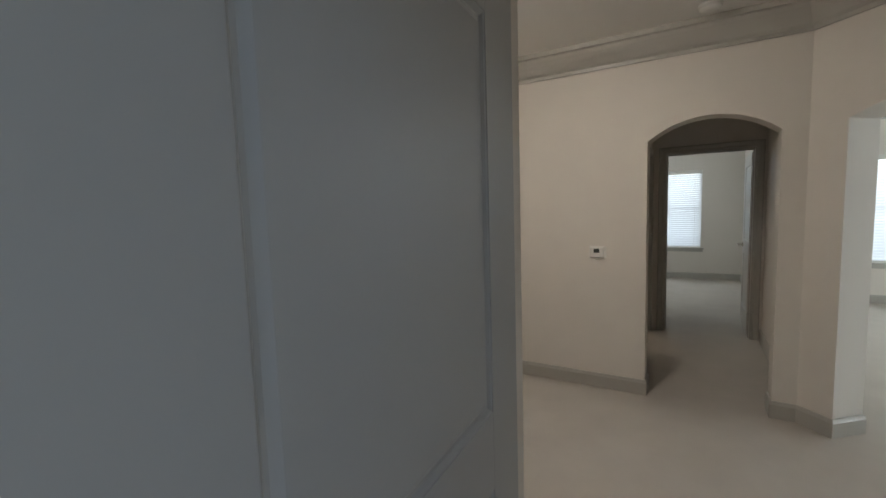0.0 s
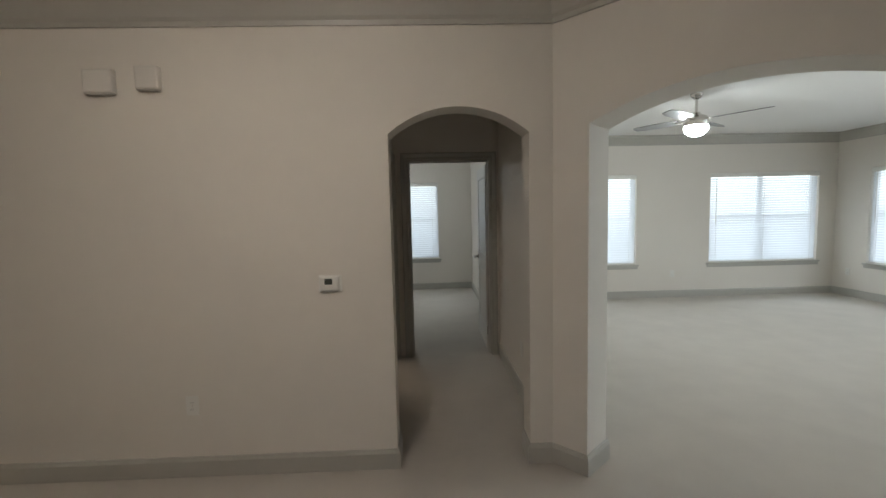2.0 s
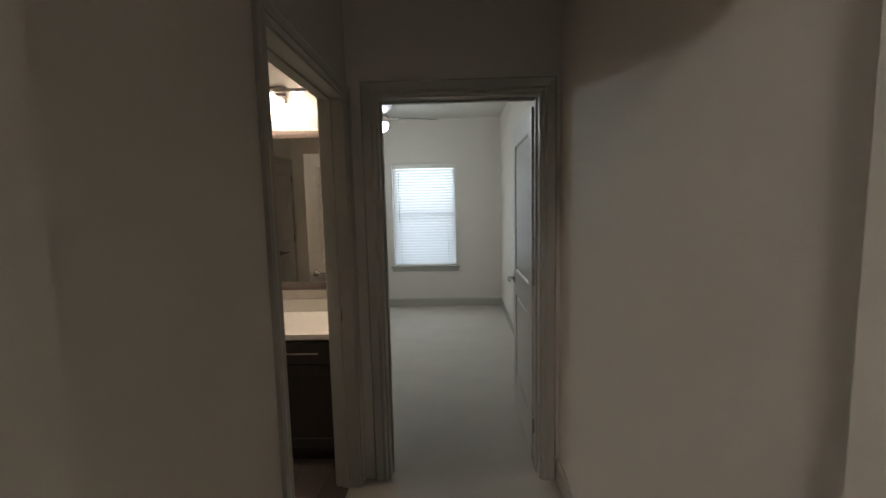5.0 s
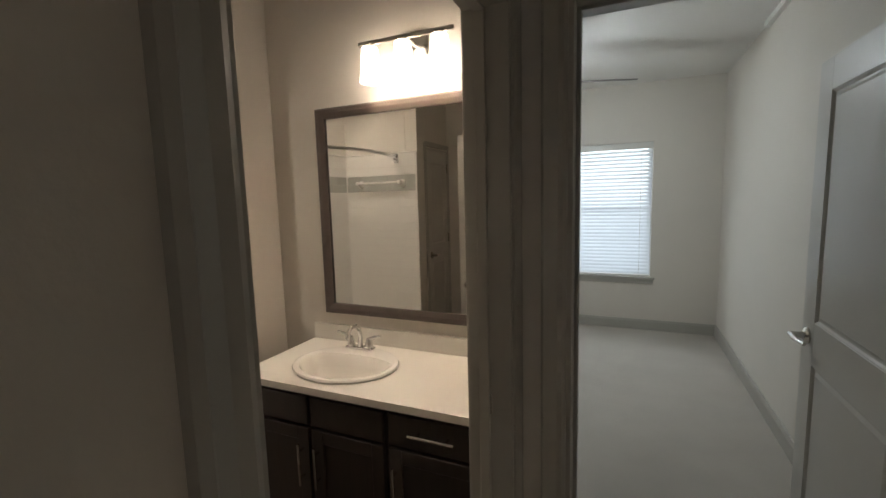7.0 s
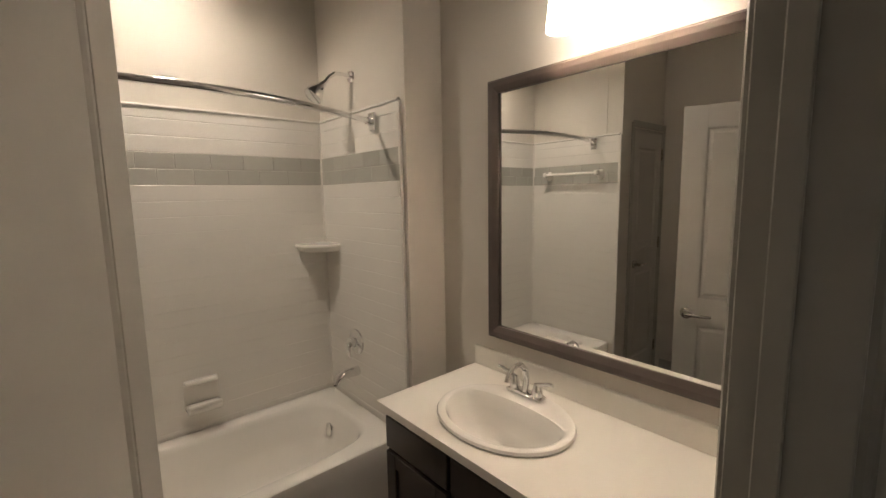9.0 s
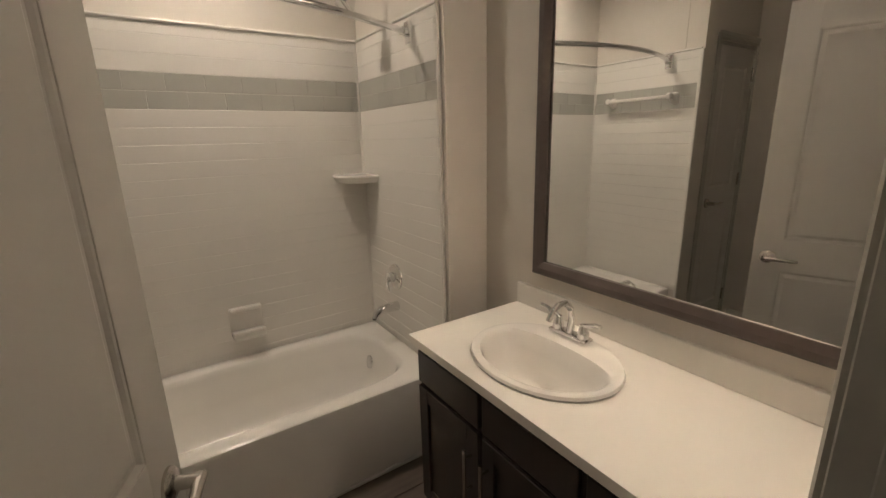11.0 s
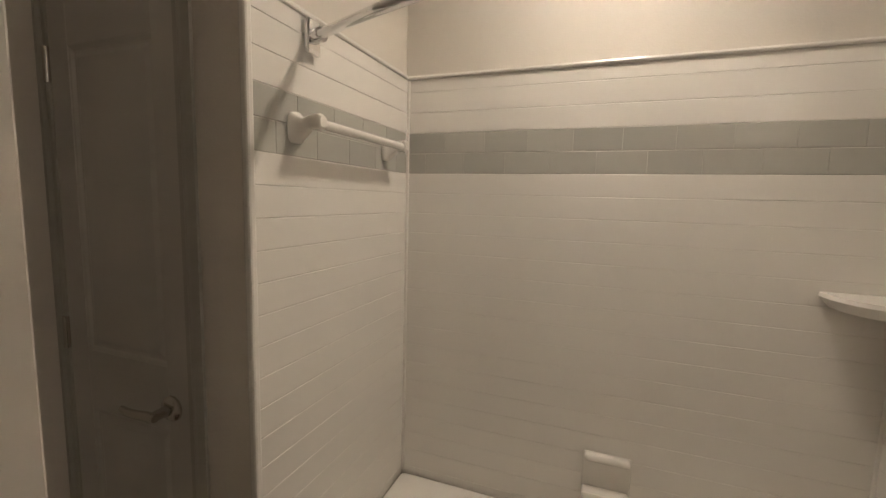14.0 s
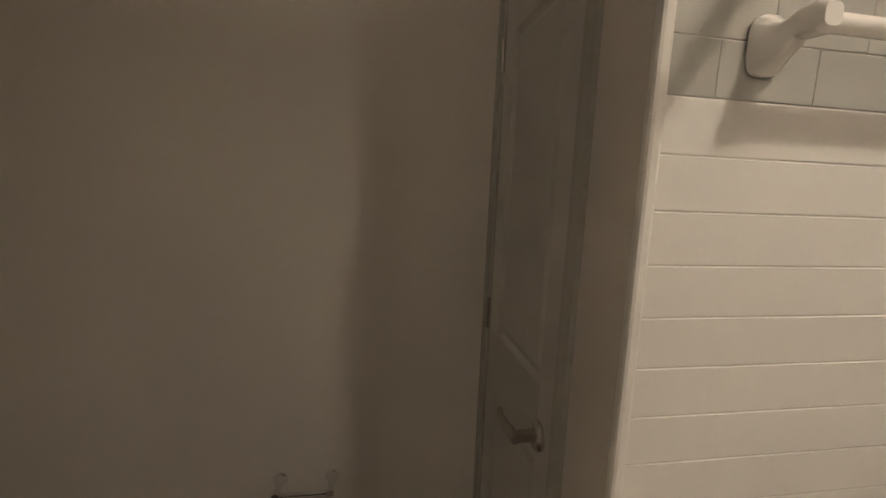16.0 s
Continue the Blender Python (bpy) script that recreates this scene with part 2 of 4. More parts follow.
def straight_wall(name, p, q, depth, holes=(), height=2.82, material=None, label="greige painted plaster wall"):
    """From p to q in plan; its thickness goes to the left of travel."""
    d = Vector((q[0] - p[0], q[1] - p[1]))
    m = pose(p[0], p[1], 0, 0, 0, math.degrees(math.atan2(d.y, d.x)))
    return structure(name, wall_with_holes(d.length, height, depth, holes, m), material or WALL, label)


# thermostat wall with the hall arch
TW = 3.452
structure("wall_thermostat", prism(arch_outline(4.04, 2.82, 3.104, 3.904, 1.964, 2.112), 0.18, pose(-3.0, TW, 0)), WALL,
          "greige painted wall with an arched hall opening")
# slanted wall with the living room arch
structure("wall_living_arch", prism(arch_outline(3.36, 2.82, 0.215, 1.50, 1.975, 2.108), 0.26, pose(1.04, TW, 0, 0, 0, -45)), WALL,
          "greige painted slanted wall with a wide arched opening")
straight_wall("wall_vestibule_west", (-0.150, 1.43), (-0.150, -0.12), -0.12, label="greige painted side wall of the entrance")
straight_wall("wall_entry_southwest", (-3.0, 1.31), (-0.270, 1.31), 0.12)
straight_wall("wall_entry_west", (-3.0, TW), (-3.0, 1.31), -0.12)
straight_wall("wall_vestibule_east", (0.905, -0.12), (0.905, 1.12), -0.12)
straight_wall("wall_entry_southeast", (1.025, 1.0), (7.34, 1.0), 0.12)
straight_wall("wall_entrance", (-0.270, -0.12), (1.025, -0.12), 0.12, [(0.309, 1.165, 0.0, 2.06)])
straight_wall("wall_hall_west", (-0.03, TW + 0.18), (-0.03, 5.43), 0.12, [(4.472 - TW - 0.18, 5.372 - TW - 0.18, 0.0, 2.055)])
straight_wall("wall_hall_east", (1.05, 5.43), (1.05, TW + 0.18), 0.12)
straight_wall("wall_hall_end", (-0.15, 5.43), (1.17, 5.43), 0.14, [(0.108 + 0.15, 0.962 + 0.15, 0.0, 2.065)])
WZ0, WZ1 = 0.575, 2.075
straight_wall("wall_living_north", (1.283, 8.045), (7.34, 8.045), 0.16, [(1.92 - 1.283, 3.79 - 1.283, WZ0, WZ1), (5.04 - 1.283, 6.915 - 1.283, WZ0, WZ1)])
straight_wall("wall_living_east", (7.22, 1.12), (7.22, 8.045), -0.12, [(2.61 - 1.12, 4.50 - 1.12, WZ0, WZ1), (5.60 - 1.12, 7.49 - 1.12, WZ0, WZ1)])
straight_wall("wall_bedroom_east", (1.163, 5.57), (1.163, 9.49), -0.12)
straight_wall("wall_living_west", (1.17, 3.64), (1.17, 5.57), -0.113)
straight_wall("wall_bathroom_east", (-0.03, 5.57), (-0.03, 6.2), 0.12)
BZ0, BZ1 = 0.612, 2.112
straight_wall("wall_bedroom_north", (-3.0, 9.49), (1.283, 9.49), 0.16, [(-0.42 + 3.0, 0.509 + 3.0, BZ0, BZ1)])
straight_wall("wall_bedroom_west", (-3.0, 9.49), (-3.0, 6.2), -0.12)
MW = 6.06
straight_wall("wall_vanity", (-3.12, MW), (-0.15, MW), 0.14)
straight_wall("wall_plumbing", (-2.36, 5.848), (-1.532, 5.848), MW - 5.848 - 0.001)
straight_wall("wall_tub_back", (-2.352, MW), (-2.352, 3.5), -0.14)
straight_wall("wall_tub_foot", (-2.351, 4.20), (-1.675, 4.20), 0.127)
straight_wall("wall_linen", (-1.553, 4.327), (-1.553, 3.652), -0.12, [(4.327 - 4.155, 4.327 - 3.662, 0.0, 2.04)])
straight_wall("wall_bathroom_south", (-2.352, 3.53), (-0.151, 3.53), 0.12)
# the outdoor landing behind the entrance
straight_wall("wall_landing_south", (-3.0, -3.0), (4.0, -3.0), 0.1, material=BACK, label="grey wall of the landing outside")

crown([(3.3, 1.192), (1.04, TW), (-3.0, TW)], H)
crown([(7.22, 1.12), (7.22, 8.045), (1.283, 8.045), (1.283, 3.7)], LIVING_H, 0.82)
baseboard([(0.104, 3.63), (0.104, TW), (-3.0, TW)])
baseboard([(1.378, 3.466), (1.192, 3.30), (1.04, TW), (0.904, TW), (0.904, 3.63)])
baseboard([(3.3, 1.192), (2.10, 2.391), (2.285, 2.575)])
baseboard([(1.05, 3.632), (1.05, 5.43)])
baseboard([(-0.03, 4.43), (-0.03, 3.632)])
baseboard([(7.22, 1.12), (7.22, 8.045), (1.283, 8.045), (1.283, 3.7)])
baseboard([(1.163, 5.57), (1.163, 9.49), (-3.0, 9.49)])
baseboard([(-3.0, 1.43), (-0.150, 1.43), (-0.150, 0.0)])
baseboard([(3.2, 1.12), (0.905, 1.12), (0.905, 0.0)][::-1])
baseboard([(-1.50, 3.65), (-0.16, 3.65)])


# ---- doors ----
def casing(name, m, w, h, label="grey-taupe painted door casing", cw=0.075):
    """Moulded casing round an opening w wide and h high, in the plane y = 0 of m, proud towards -y."""
    e = thing(name, m, label, "door casing")
    e["kind"] = "structure"
    prof = [(0.006, 0.0), (0.006, -0.012), (0.016, -0.017), (0.030, -0.013), (0.052, -0.018), (cw - 0.008, -0.021), (cw, -0.014), (cw, 0.003)]
    for nm, pts in (("side_casing", [((0, 0), (-1, 0)), ((0, h), (-1, 1))]), ("head_casing", [((0, h), (-1, 1)), ((w, h), (1, 1))]), ("side_casing", [((w, h), (1, 1)), ((w, 0), (1, 0))])):
        bm = bmesh.new()
        rings = []
        for (x, z), (ox, oz) in pts:
            rings.append([bm.verts.new((x + ox * o, yy, z + oz * o)) for o, yy in prof])
        for k in range(len(prof)):
            j = (k + 1) % len(prof)
            bm.faces.new((rings[0][k], rings[0][j], rings[1][j], rings[1][k]))
        bm.faces.new(rings[0]); bm.faces.new(rings[1][::-1])
        bmesh.ops.recalc_face_normals(bm, faces=bm.faces[:])
        part(nm, bm, TRIM, e)
    return e


def jamb(name, m, w, h, depth, stop=0.06):
    """The lining of an opening, from y = 0 to depth, with a stop bead."""
    e = thing(name, m, "grey-taupe painted door jamb lining", "door frame")
    e["kind"] = "structure"
    for nm, a, b in (("side_jamb", (0.0, -0.004, 0), (0.018, depth + 0.004, h)), ("side_jamb", (w - 0.018, -0.004, 0), (w, depth + 0.004, h)),
                     ("head_jamb", (0.018, -0.004, h - 0.018), (w - 0.018, depth + 0.004, h))):
        part(nm, rbox(a, b, 0.002, 1), TRIM, e)
    for nm, a, b in (("stop_bead", (0.018, stop, 0), (0.029, stop + 0.03, h - 0.018)), ("stop_bead", (w - 0.029, stop, 0), (w - 0.018, stop + 0.03, h - 0.018)),
                     ("stop_bead", (0.029, stop, h - 0.029), (w - 0.029, stop + 0.03, h - 0.018))):
        part(nm, rbox(a, b, 0.002, 1), TRIM, e)
    return e


def panel_bm(x0, x1, z0, z1, t):
    """A raised panel with sloped moulding on both faces, for a leaf t thick centred on y = 0."""
    bm = bmesh.new()
    steps = [(0.0, t / 2 - 0.002), (0.004, t / 2 - 0.004), (0.010, t / 2 - 0.010), (0.017, t / 2 - 0.010), (0.030, t / 2 - 0.004)]
    for side in (1, -1):
        rings = []
        for inset, y in steps:
            rings.append([bm.verts.new((x, side * y, z)) for x, z in ((x0 + inset, z0 + inset), (x1 - inset, z0 + inset), (x1 - inset, z1 - inset), (x0 + inset, z1 - inset))])
        for p, q in zip(rings, rings[1:]):
            for i in range(4):
                bm.faces.new((p[i], p[(i + 1) % 4], q[(i + 1) % 4], q[i]))
        bm.faces.new(rings[-1])
    bmesh.ops.recalc_face_normals(bm, faces=bm.faces[:])
    bmesh.ops.reverse_faces(bm, faces=[f for f in bm.faces if f.normal.y * f.calc_center_median().y < 0])
    return bm


def lever_parts(door, x, z, t, way, material=NICKEL):
    """A lever on both faces; way +1 points along +x."""
    for side in (1, -1):
        m = Matrix.Translation((x, side * t / 2, z)) @ pose(0, 0, 0, -90 * side, 0, 0)
        rose = part("lever_rose", lathe([(0.0, 0.0), (0.033, 0.0), (0.033, 0.006), (0.028, 0.011), (0.014, 0.014), (0.012, 0.056), (0.0, 0.058)], 24, m), material, door, "satin metal lever rose", True)
        yy = side * (t / 2 + 0.054)
        part("lever_handle", tube([(x - way * 0.012, yy, z), (x + way * 0.02, yy, z), (x + way * 0.05, yy + side * 0.004, z), (x + way * 0.09, yy + side * 0.002, z - 0.002), (x + way * 0.118, yy - side * 0.006, z - 0.003)],
                                  [0.010, 0.0115, 0.010, 0.009, 0.0075]), material, rose, "satin metal lever handle", True)


def door(name, m, w, h, label, paint, rail_z=(0.24, 0.86, 1.03), lever=True, stile=0.115, t=0.036, hinge_side=1, rail_top=None, lever_z=0.965, hinge_z=(0.22, 1.09, 1.83)):
    """A two-panel leaf: x from the hinge to the latch, centred on y = 0."""
    e = thing(name, m, label, "door")
    b0, b1, b2 = rail_z
    top = rail_top or h - 0.12
    y = t / 2
    for nm, a, b in (("stile", (0, -y, 0.012), (stile, y, h)), ("stile", (w - stile, -y, 0.012), (w, y, h)), ("rail", (stile, -y, 0.012), (w - stile, y, b0)),
                     ("rail", (stile, -y, b1), (w - stile, y, b2)), ("rail", (stile, -y, top), (w - stile, y, h))):
        part(nm, rbox(a, b, 0.0008, 1), paint, e)
    part("panel", panel_bm(stile, w - stile, b0, b1, t), paint, e)
    part("panel", panel_bm(stile, w - stile, b2, top, t), paint, e)
    if lever:
        lever_parts(e, w - 0.062, lever_z, t, -1)
    for z in hinge_z:
        hg = part("hinge", tube([(-0.006, hinge_side * (y + 0.005), z - 0.045), (-0.006, hinge_side * (y + 0.005), z + 0.045)], 0.008, 10), NICKEL, e, "satin metal butt hinge", True)
        part("hinge_leaf", rbox((-0.003, hinge_side * y - hinge_side * 0.034, z - 0.043), (0.0005, hinge_side * y, z + 0.043), 0.0006, 1), NICKEL, hg)
    return e


def plan_angle(p, q):
    return math.degrees(math.atan2(q[1] - p[1], q[0] - p[0]))


# entrance door, wide open
ed = door("door_1", pose(0.090, -0.080, 0, 0, 0, plan_angle((0.085, 0.012), (0.035, 0.846))), 0.912, 2.03,
          "grey painted two-panel entrance door standing wide open", ENTRYP, (0.24, 0.90, 1.075), False, 0.165, 0.044, 1, 1.90)
jamb("entrance_jamb", pose(0.039, -0.12, 0), 0.856, 2.06, 0.12, 0.004)
# bathroom door, open into the room
bath_hinge, bath_edge = (-0.205, 4.505), (-0.979, 4.786)
door("door_2", pose(*bath_hinge, 0, 0, 0, plan_angle(bath_hinge, bath_edge)), 0.808, 2.02, "greige painted two-panel bathroom door standing open", DOORP, lever_z=0.87, rail_z=(0.24, 0.80, 0.96))
jamb("bathroom_jamb", pose(-0.03, 4.472, 0, 0, 0, 90), 0.900, 2.055, 0.12)
casing("bathroom_casing_hall", pose(-0.03, 4.482, 0, 0, 0, 90), 0.880, 2.045, cw=0.064)
cb = casing("bathroom_casing_inside", pose(-0.15, 5.362, 0, 0, 0, -90), 0.880, 2.045)
strike = part("strike_plate", rbox((-0.115, 5.3525, 0.92), (-0.085, 5.3545, 0.98), 0.0008, 1), NICKEL, None)
tagged(strike, "small satin metal strike plate on the jamb", "strike plate")
# bedroom door, open against the side wall
door("door_3", pose(0.948, 5.585, 0, 0, 0, 89.7), 0.79, 2.02, "grey-white painted two-panel bedroom door standing open", DOORP, lever_z=0.965, hinge_side=-1)
jamb("bedroom_jamb", pose(0.108, 5.43, 0), 0.854, 2.065, 0.14)
casing("bedroom_casing", pose(0.118, 5.43, 0), 0.834, 2.055)
# linen closet door, shut
door("door_4", pose(-1.572, 3.680, 0, 0, 0, 90), 0.458, 2.02, "narrow greige two-panel linen closet door, shut", DOORP, hinge_side=-1, lever_z=0.995, stile=0.075, rail_z=(0.22, 0.93, 1.10), hinge_z=(0.24, 1.14, 1.86))
jamb("linen_jamb", pose(-1.553, 3.662, 0, 0, 0, 90), 0.493, 2.04, 0.12)
casing("linen_casing", pose(-1.553, 3.662, 0, 0, 0, 90), 0.493, 2.04, cw=0.04)


# ---- windows with blinds ----
def window(name, m, w, h, panes, depth, label, watts):
    """An opening w wide and h high whose inner face is y = 0, room towards -y."""
    e = thing(name, m, label, "window")
    e["kind"] = "structure"
    f = 0.045
    y0, y1 = depth - 0.06, depth - 0.01
    for a, b in (((0, y0, 0), (f, y1, h)), ((w - f, y0, 0), (w, y1, h)), ((f, y0, 0), (w - f, y1, f)), ((f, y0, h - f), (w - f, y1, h))):
        part("window_frame", rbox(a, b, 0.003, 1), VINYLF, e)
    pw = w / panes
    for i in range(panes):
        if i:
            part("mullion", rbox((i * pw - 0.035, y0, f), (i * pw + 0.035, y1, h - f), 0.003, 1), VINYLF, e)
        part("meeting_rail", rbox((i * pw + f, y0 + 0.005, h * 0.5 - 0.02), (i * pw + pw - f, y1 - 0.005, h * 0.5 + 0.02), 0.003, 1), VINYLF, e)
        g = part("pane", rbox((i * pw + 0.03, y0 + 0.02, 0.03), (i * pw + pw - 0.03, y0 + 0.026, h - 0.03), 0.001, 1), GLASS, e)
        g.visible_shadow = False
    part("window_sill", rbox((-0.045, -0.03, -0.03), (w + 0.045, depth - 0.062, -0.001), 0.004), TRIM, e, "grey painted window sill")
    part("apron", rbox((-0.03, -0.014, -0.034 - 0.045), (w + 0.03, -0.001, -0.031), 0.003), TRIM, e)
    window_light(m @ Matrix.Translation((w / 2, depth + 0.12, h / 2)) @ pose(0, 0, 0, -90, 0, 0), w + 0.25, h + 0.25, watts * w * h)
    return e


def blind(m, w, h, depth, lift=0.0):
    e = thing("window_blind", m, "white horizontal slat blind, lowered with slats nearly shut", "blind", "window blinds")
    y = 0.035
    part("headrail", rbox((0.008, y - 0.025, h - 0.055), (w - 0.008, y + 0.025, h - 0.006), 0.004), PLAST, e)
    part("valance", rbox((0.004, y - 0.036, h - 0.075), (w - 0.004, y - 0.028, h - 0.004), 0.003), PLAST, e)
    part("bottom_rail", rbox((0.012, y - 0.022, 0.006 + lift), (w - 0.012, y + 0.022, 0.022 + lift), 0.004), PLAST, e)
    bm = bmesh.new()
    pitch, n = 0.041, 5
    prof = [((k / n - 0.5) * 0.05, 0.003 * (1 - (2 * k / n - 1) ** 2)) for k in range(n + 1)]
    r = pose(0, 0, 0, 50, 0, 0)
    va = []
    for o, u in prof:
        v = r @ Vector((0, o, u))
        va.append((bm.verts.new((0.012, v.y, v.z)), bm.verts.new((w - 0.012, v.y, v.z))))
    for p, q in zip(va, va[1:]):
        bm.faces.new((p[0], p[1], q[1], q[0]))
    me = to_mesh("slat", bm, SLAT, True)
    z = 0.05 + lift
    while z < h - 0.085:
        s = new("slat", me)
        s.parent = e
        s.matrix_basis = Matrix.Translation((0, y, z))
        z += pitch
    for x in ([0.12, w - 0.12] if w < 1.2 else [0.12, w / 2, w - 0.12]):
        part("ladder_cord", tube([(x, y - 0.027, 0.02 + lift), (x, y - 0.027, h - 0.05)], 0.0015, 6), PLAST, e)
    part("tilt_wand", tube([(0.10, y - 0.042, h - 0.07), (0.10, y - 0.044, h * 0.42)], 0.004, 8), PLAST, e)
    return e


# The southern east window is unseen, added to light the arch reveal and floor.
WINDOWS = [(pose(1.92, 8.045, WZ0), 1.87, WZ1 - WZ0, 2, 0.16, "window_1"), (pose(5.04, 8.045, WZ0), 1.875, WZ1 - WZ0, 2, 0.16, "window_2"),
           (pose(7.22, 7.49, WZ0, 0, 0, -90), 1.89, WZ1 - WZ0, 2, 0.12, "window_3"), (pose(7.22, 4.50, WZ0, 0, 0, -90), 1.89, WZ1 - WZ0, 2, 0.12, "window_5"),
           (pose(-0.42, 9.49, BZ0), 0.929, BZ1 - BZ0, 1, 0.16, "window_4")]
for m, w, h, n, dep, nm in WINDOWS:
    window(nm, m, w, h, n, dep, "white vinyl window with a grey painted sill", BARE_WATTS if nm == "window_5" else LIVING_WATTS if n == 2 else BEDROOM_WATTS)
    if nm != "window_5":   # the bare one, unseen, there for its daylight
        blind(m, w, h, dep)


# ---- ceiling fan ----
def ceiling_fan(m, label, blades, turn, glow):
    """Origin at the ceiling."""
    e = thing("ceiling_fan", m, label, "ceiling fan")
    part("canopy", lathe([(0.0, 0.0), (0.062, 0.0), (0.060, -0.02), (0.045, -0.045), (0.018, -0.058), (0.0, -0.058)], 28), NICKEL, e, "", True)
    part("downrod", tube([(0, 0, -0.05), (0, 0, -0.20)], 0.0125), NICKEL, e, "", True)
    part("motor", lathe([(0.0, -0.185), (0.03, -0.19), (0.045, -0.215), (0.09, -0.235), (0.118, -0.262), (0.122, -0.31), (0.112, -0.335), (0.0, -0.335)], 32), NICKEL, e, "brushed nickel motor housing", True)
    part("lamp_bowl", lathe([(0.0, -0.333), (0.112, -0.336), (0.115, -0.36), (0.098, -0.40), (0.06, -0.43), (0.0, -0.442)], 32), glow, e, "lit frosted white glass bowl", True)
    for k in range(blades):
        r = pose(0, 0, -0.272, 0, 0, turn + 360 / blades * k)
        arm = part("blade_arm", rbox((0.10, -0.018, -0.004), (0.22, 0.018, 0.003), 0.002, 1), NICKEL, e)
        arm.matrix_basis = r
        bm = prism([(0.17, -0.055), (0.30, -0.072), (0.58, -0.062), (0.66, -0.045), (0.675, 0.0), (0.66, 0.045), (0.58, 0.062), (0.30, 0.072), (0.17, 0.055)], 0.007)
        bm.transform(pose(0, 0, 0.008, -90 + 11, 0, 0))
        b = part("blade", bm, FANB, arm, "thin grey wooden blade")
    return e


ceiling_fan(pose(3.16, 5.50, LIVING_H), "brushed nickel ceiling fan with a lit bowl lamp", 4, -54, FANL)
ceiling_fan(pose(-0.32, 7.95, H), "brushed nickel ceiling fan in the bedroom", 4, 20, FANL2)


# ---- ceiling lamps ----
CANL = mat("can_light_lens", (0.95, 0.9, 0.82), 0.4, var=0.0, emit=130.0, ecol=(1.0, 0.86, 0.72))
DOMEL = mat("dome_light_glass", (0.95, 0.9, 0.82), 0.4, var=0.0, emit=25.0, ecol=(1.0, 0.92, 0.86))
can = thing("recessed_light", pose(-1.99, 5.08, H), "lit round recessed ceiling light above the tub", "ceiling light")
part("trim_ring", lathe([(0.062, 0.0), (0.09, 0.0), (0.088, -0.006), (0.070, -0.012), (0.067, -0.041), (0.063, -0.041), (0.062, -0.002)], 32), PLAST, can, "", True)
part("lens", lathe([(0.0, -0.0015), (0.062, -0.0015), (0.055, -0.005), (0.0, -0.007)], 32), CANL, can, "lit lens", True)
# Unseen lamp added for the warm light on the entry walls, spot tuned.
dome = thing("unseen_entry_light", pose(-0.42, 1.66, H), "unseen round flush-mount ceiling light, added to light the entry", "ceiling light")
part("pan", lathe([(0.0, 0.0), (0.17, 0.0), (0.17, -0.02), (0.0, -0.02)], 32), NICKEL, dome, "", True)
part("glass_dome", lathe([(0.16, -0.019), (0.155, -0.045), (0.12, -0.08), (0.06, -0.10), (0.0, -0.105)], 32), DOMEL, dome, "lit frosted glass dome", True)


# ---- small wall things ----
def wall_plate(name, m, label, kind):
    """A cover plate, its back on y = 0, proud towards -y."""
    e = thing(name, m, label, kind)
    part("cover_plate", rbox((-0.036, -0.006, -0.058), (0.036, 0.0005, 0.058), 0.003), PLAST, e)
    if kind == "switch":
        part("rocker", rbox((-0.016, -0.010, -0.033), (0.016, -0.005, 0.033), 0.002), PLAST, e)
    else:
        for z in (-0.02, 0.02):
            s = part("socket", rbox((-0.016, -0.0085, z - 0.014), (0.016, -0.005, z + 0.014), 0.002), PLAST, e)
            for x in (-0.006, 0.006):
                part("slot", rbox((x - 0.001, -0.0092, z - 0.004), (x + 0.001, -0.0083, z + 0.005), 0.0002, 1), RUBBER, s)
    for z in ((-0.048, 0.048) if kind == "switch" else (0.0,)):
        part("screw", lathe([(0.0, 0.0), (0.003, 0.0), (0.0025, 0.0012), (0.0, 0.0015)], 10, Matrix.Translation((0, -0.0058, z)) @ pose(0, 0, 0, 90, 0, 0)), NICKEL, e)
    return e


th = thing("thermostat", pose(-0.251, TW, 1.128), "white plastic thermostat with a small dark display", "thermostat")
part("backplate", rbox((-0.066, -0.008, -0.048), (0.066, 0.0005, 0.048), 0.003), PLAST, th)
part("housing", rbox((-0.056, -0.026, -0.042), (0.050, -0.0075, 0.042), 0.006), PLAST, th)
part("display", rbox((-0.028, -0.0275, -0.004), (0.016, -0.0255, 0.030), 0.001, 1), DARKP, th, "dark green-grey display")
for k in range(2):
    part("button", rbox((0.026, -0.029, -0.002 + 0.016 * k), (0.042, -0.0255, 0.009 + 0.016 * k), 0.0015, 1), PLAST, th)
for x, z, w in ((-1.175, 2.28, 0.062), (-1.435, 2.265, 0.078)):
    cbx = thing("chime_box", pose(x, TW, z), "small white plastic chime box high on the wall", "alarm box", "boxes on the wall")
    part("housing", rbox((-w, -0.045, -0.062), (w, 0.0005, 0.062), 0.008), BOXP, cbx)
    part("base_strip", rbox((-w + 0.006, -0.040, -0.069), (w - 0.006, -0.002, -0.0615), 0.002, 1), TRIM, cbx)
wall_plate("wall_outlet", pose(-1.08, TW, 0.43), "white duplex outlet low on the wall", "outlet")
wall_plate("wall_outlet", pose(4.42, 8.045, 0.40), "white duplex outlet low on the wall", "outlet")
wall_plate("wall_outlet", pose(7.22, 7.78, 0.40, 0, 0, -90), "white duplex outlet low on the wall", "outlet")
wall_plate("wall_outlet", pose(1.05, 4.35, 0.40, 0, 0, -90), "white duplex outlet low on the hall wall", "outlet")
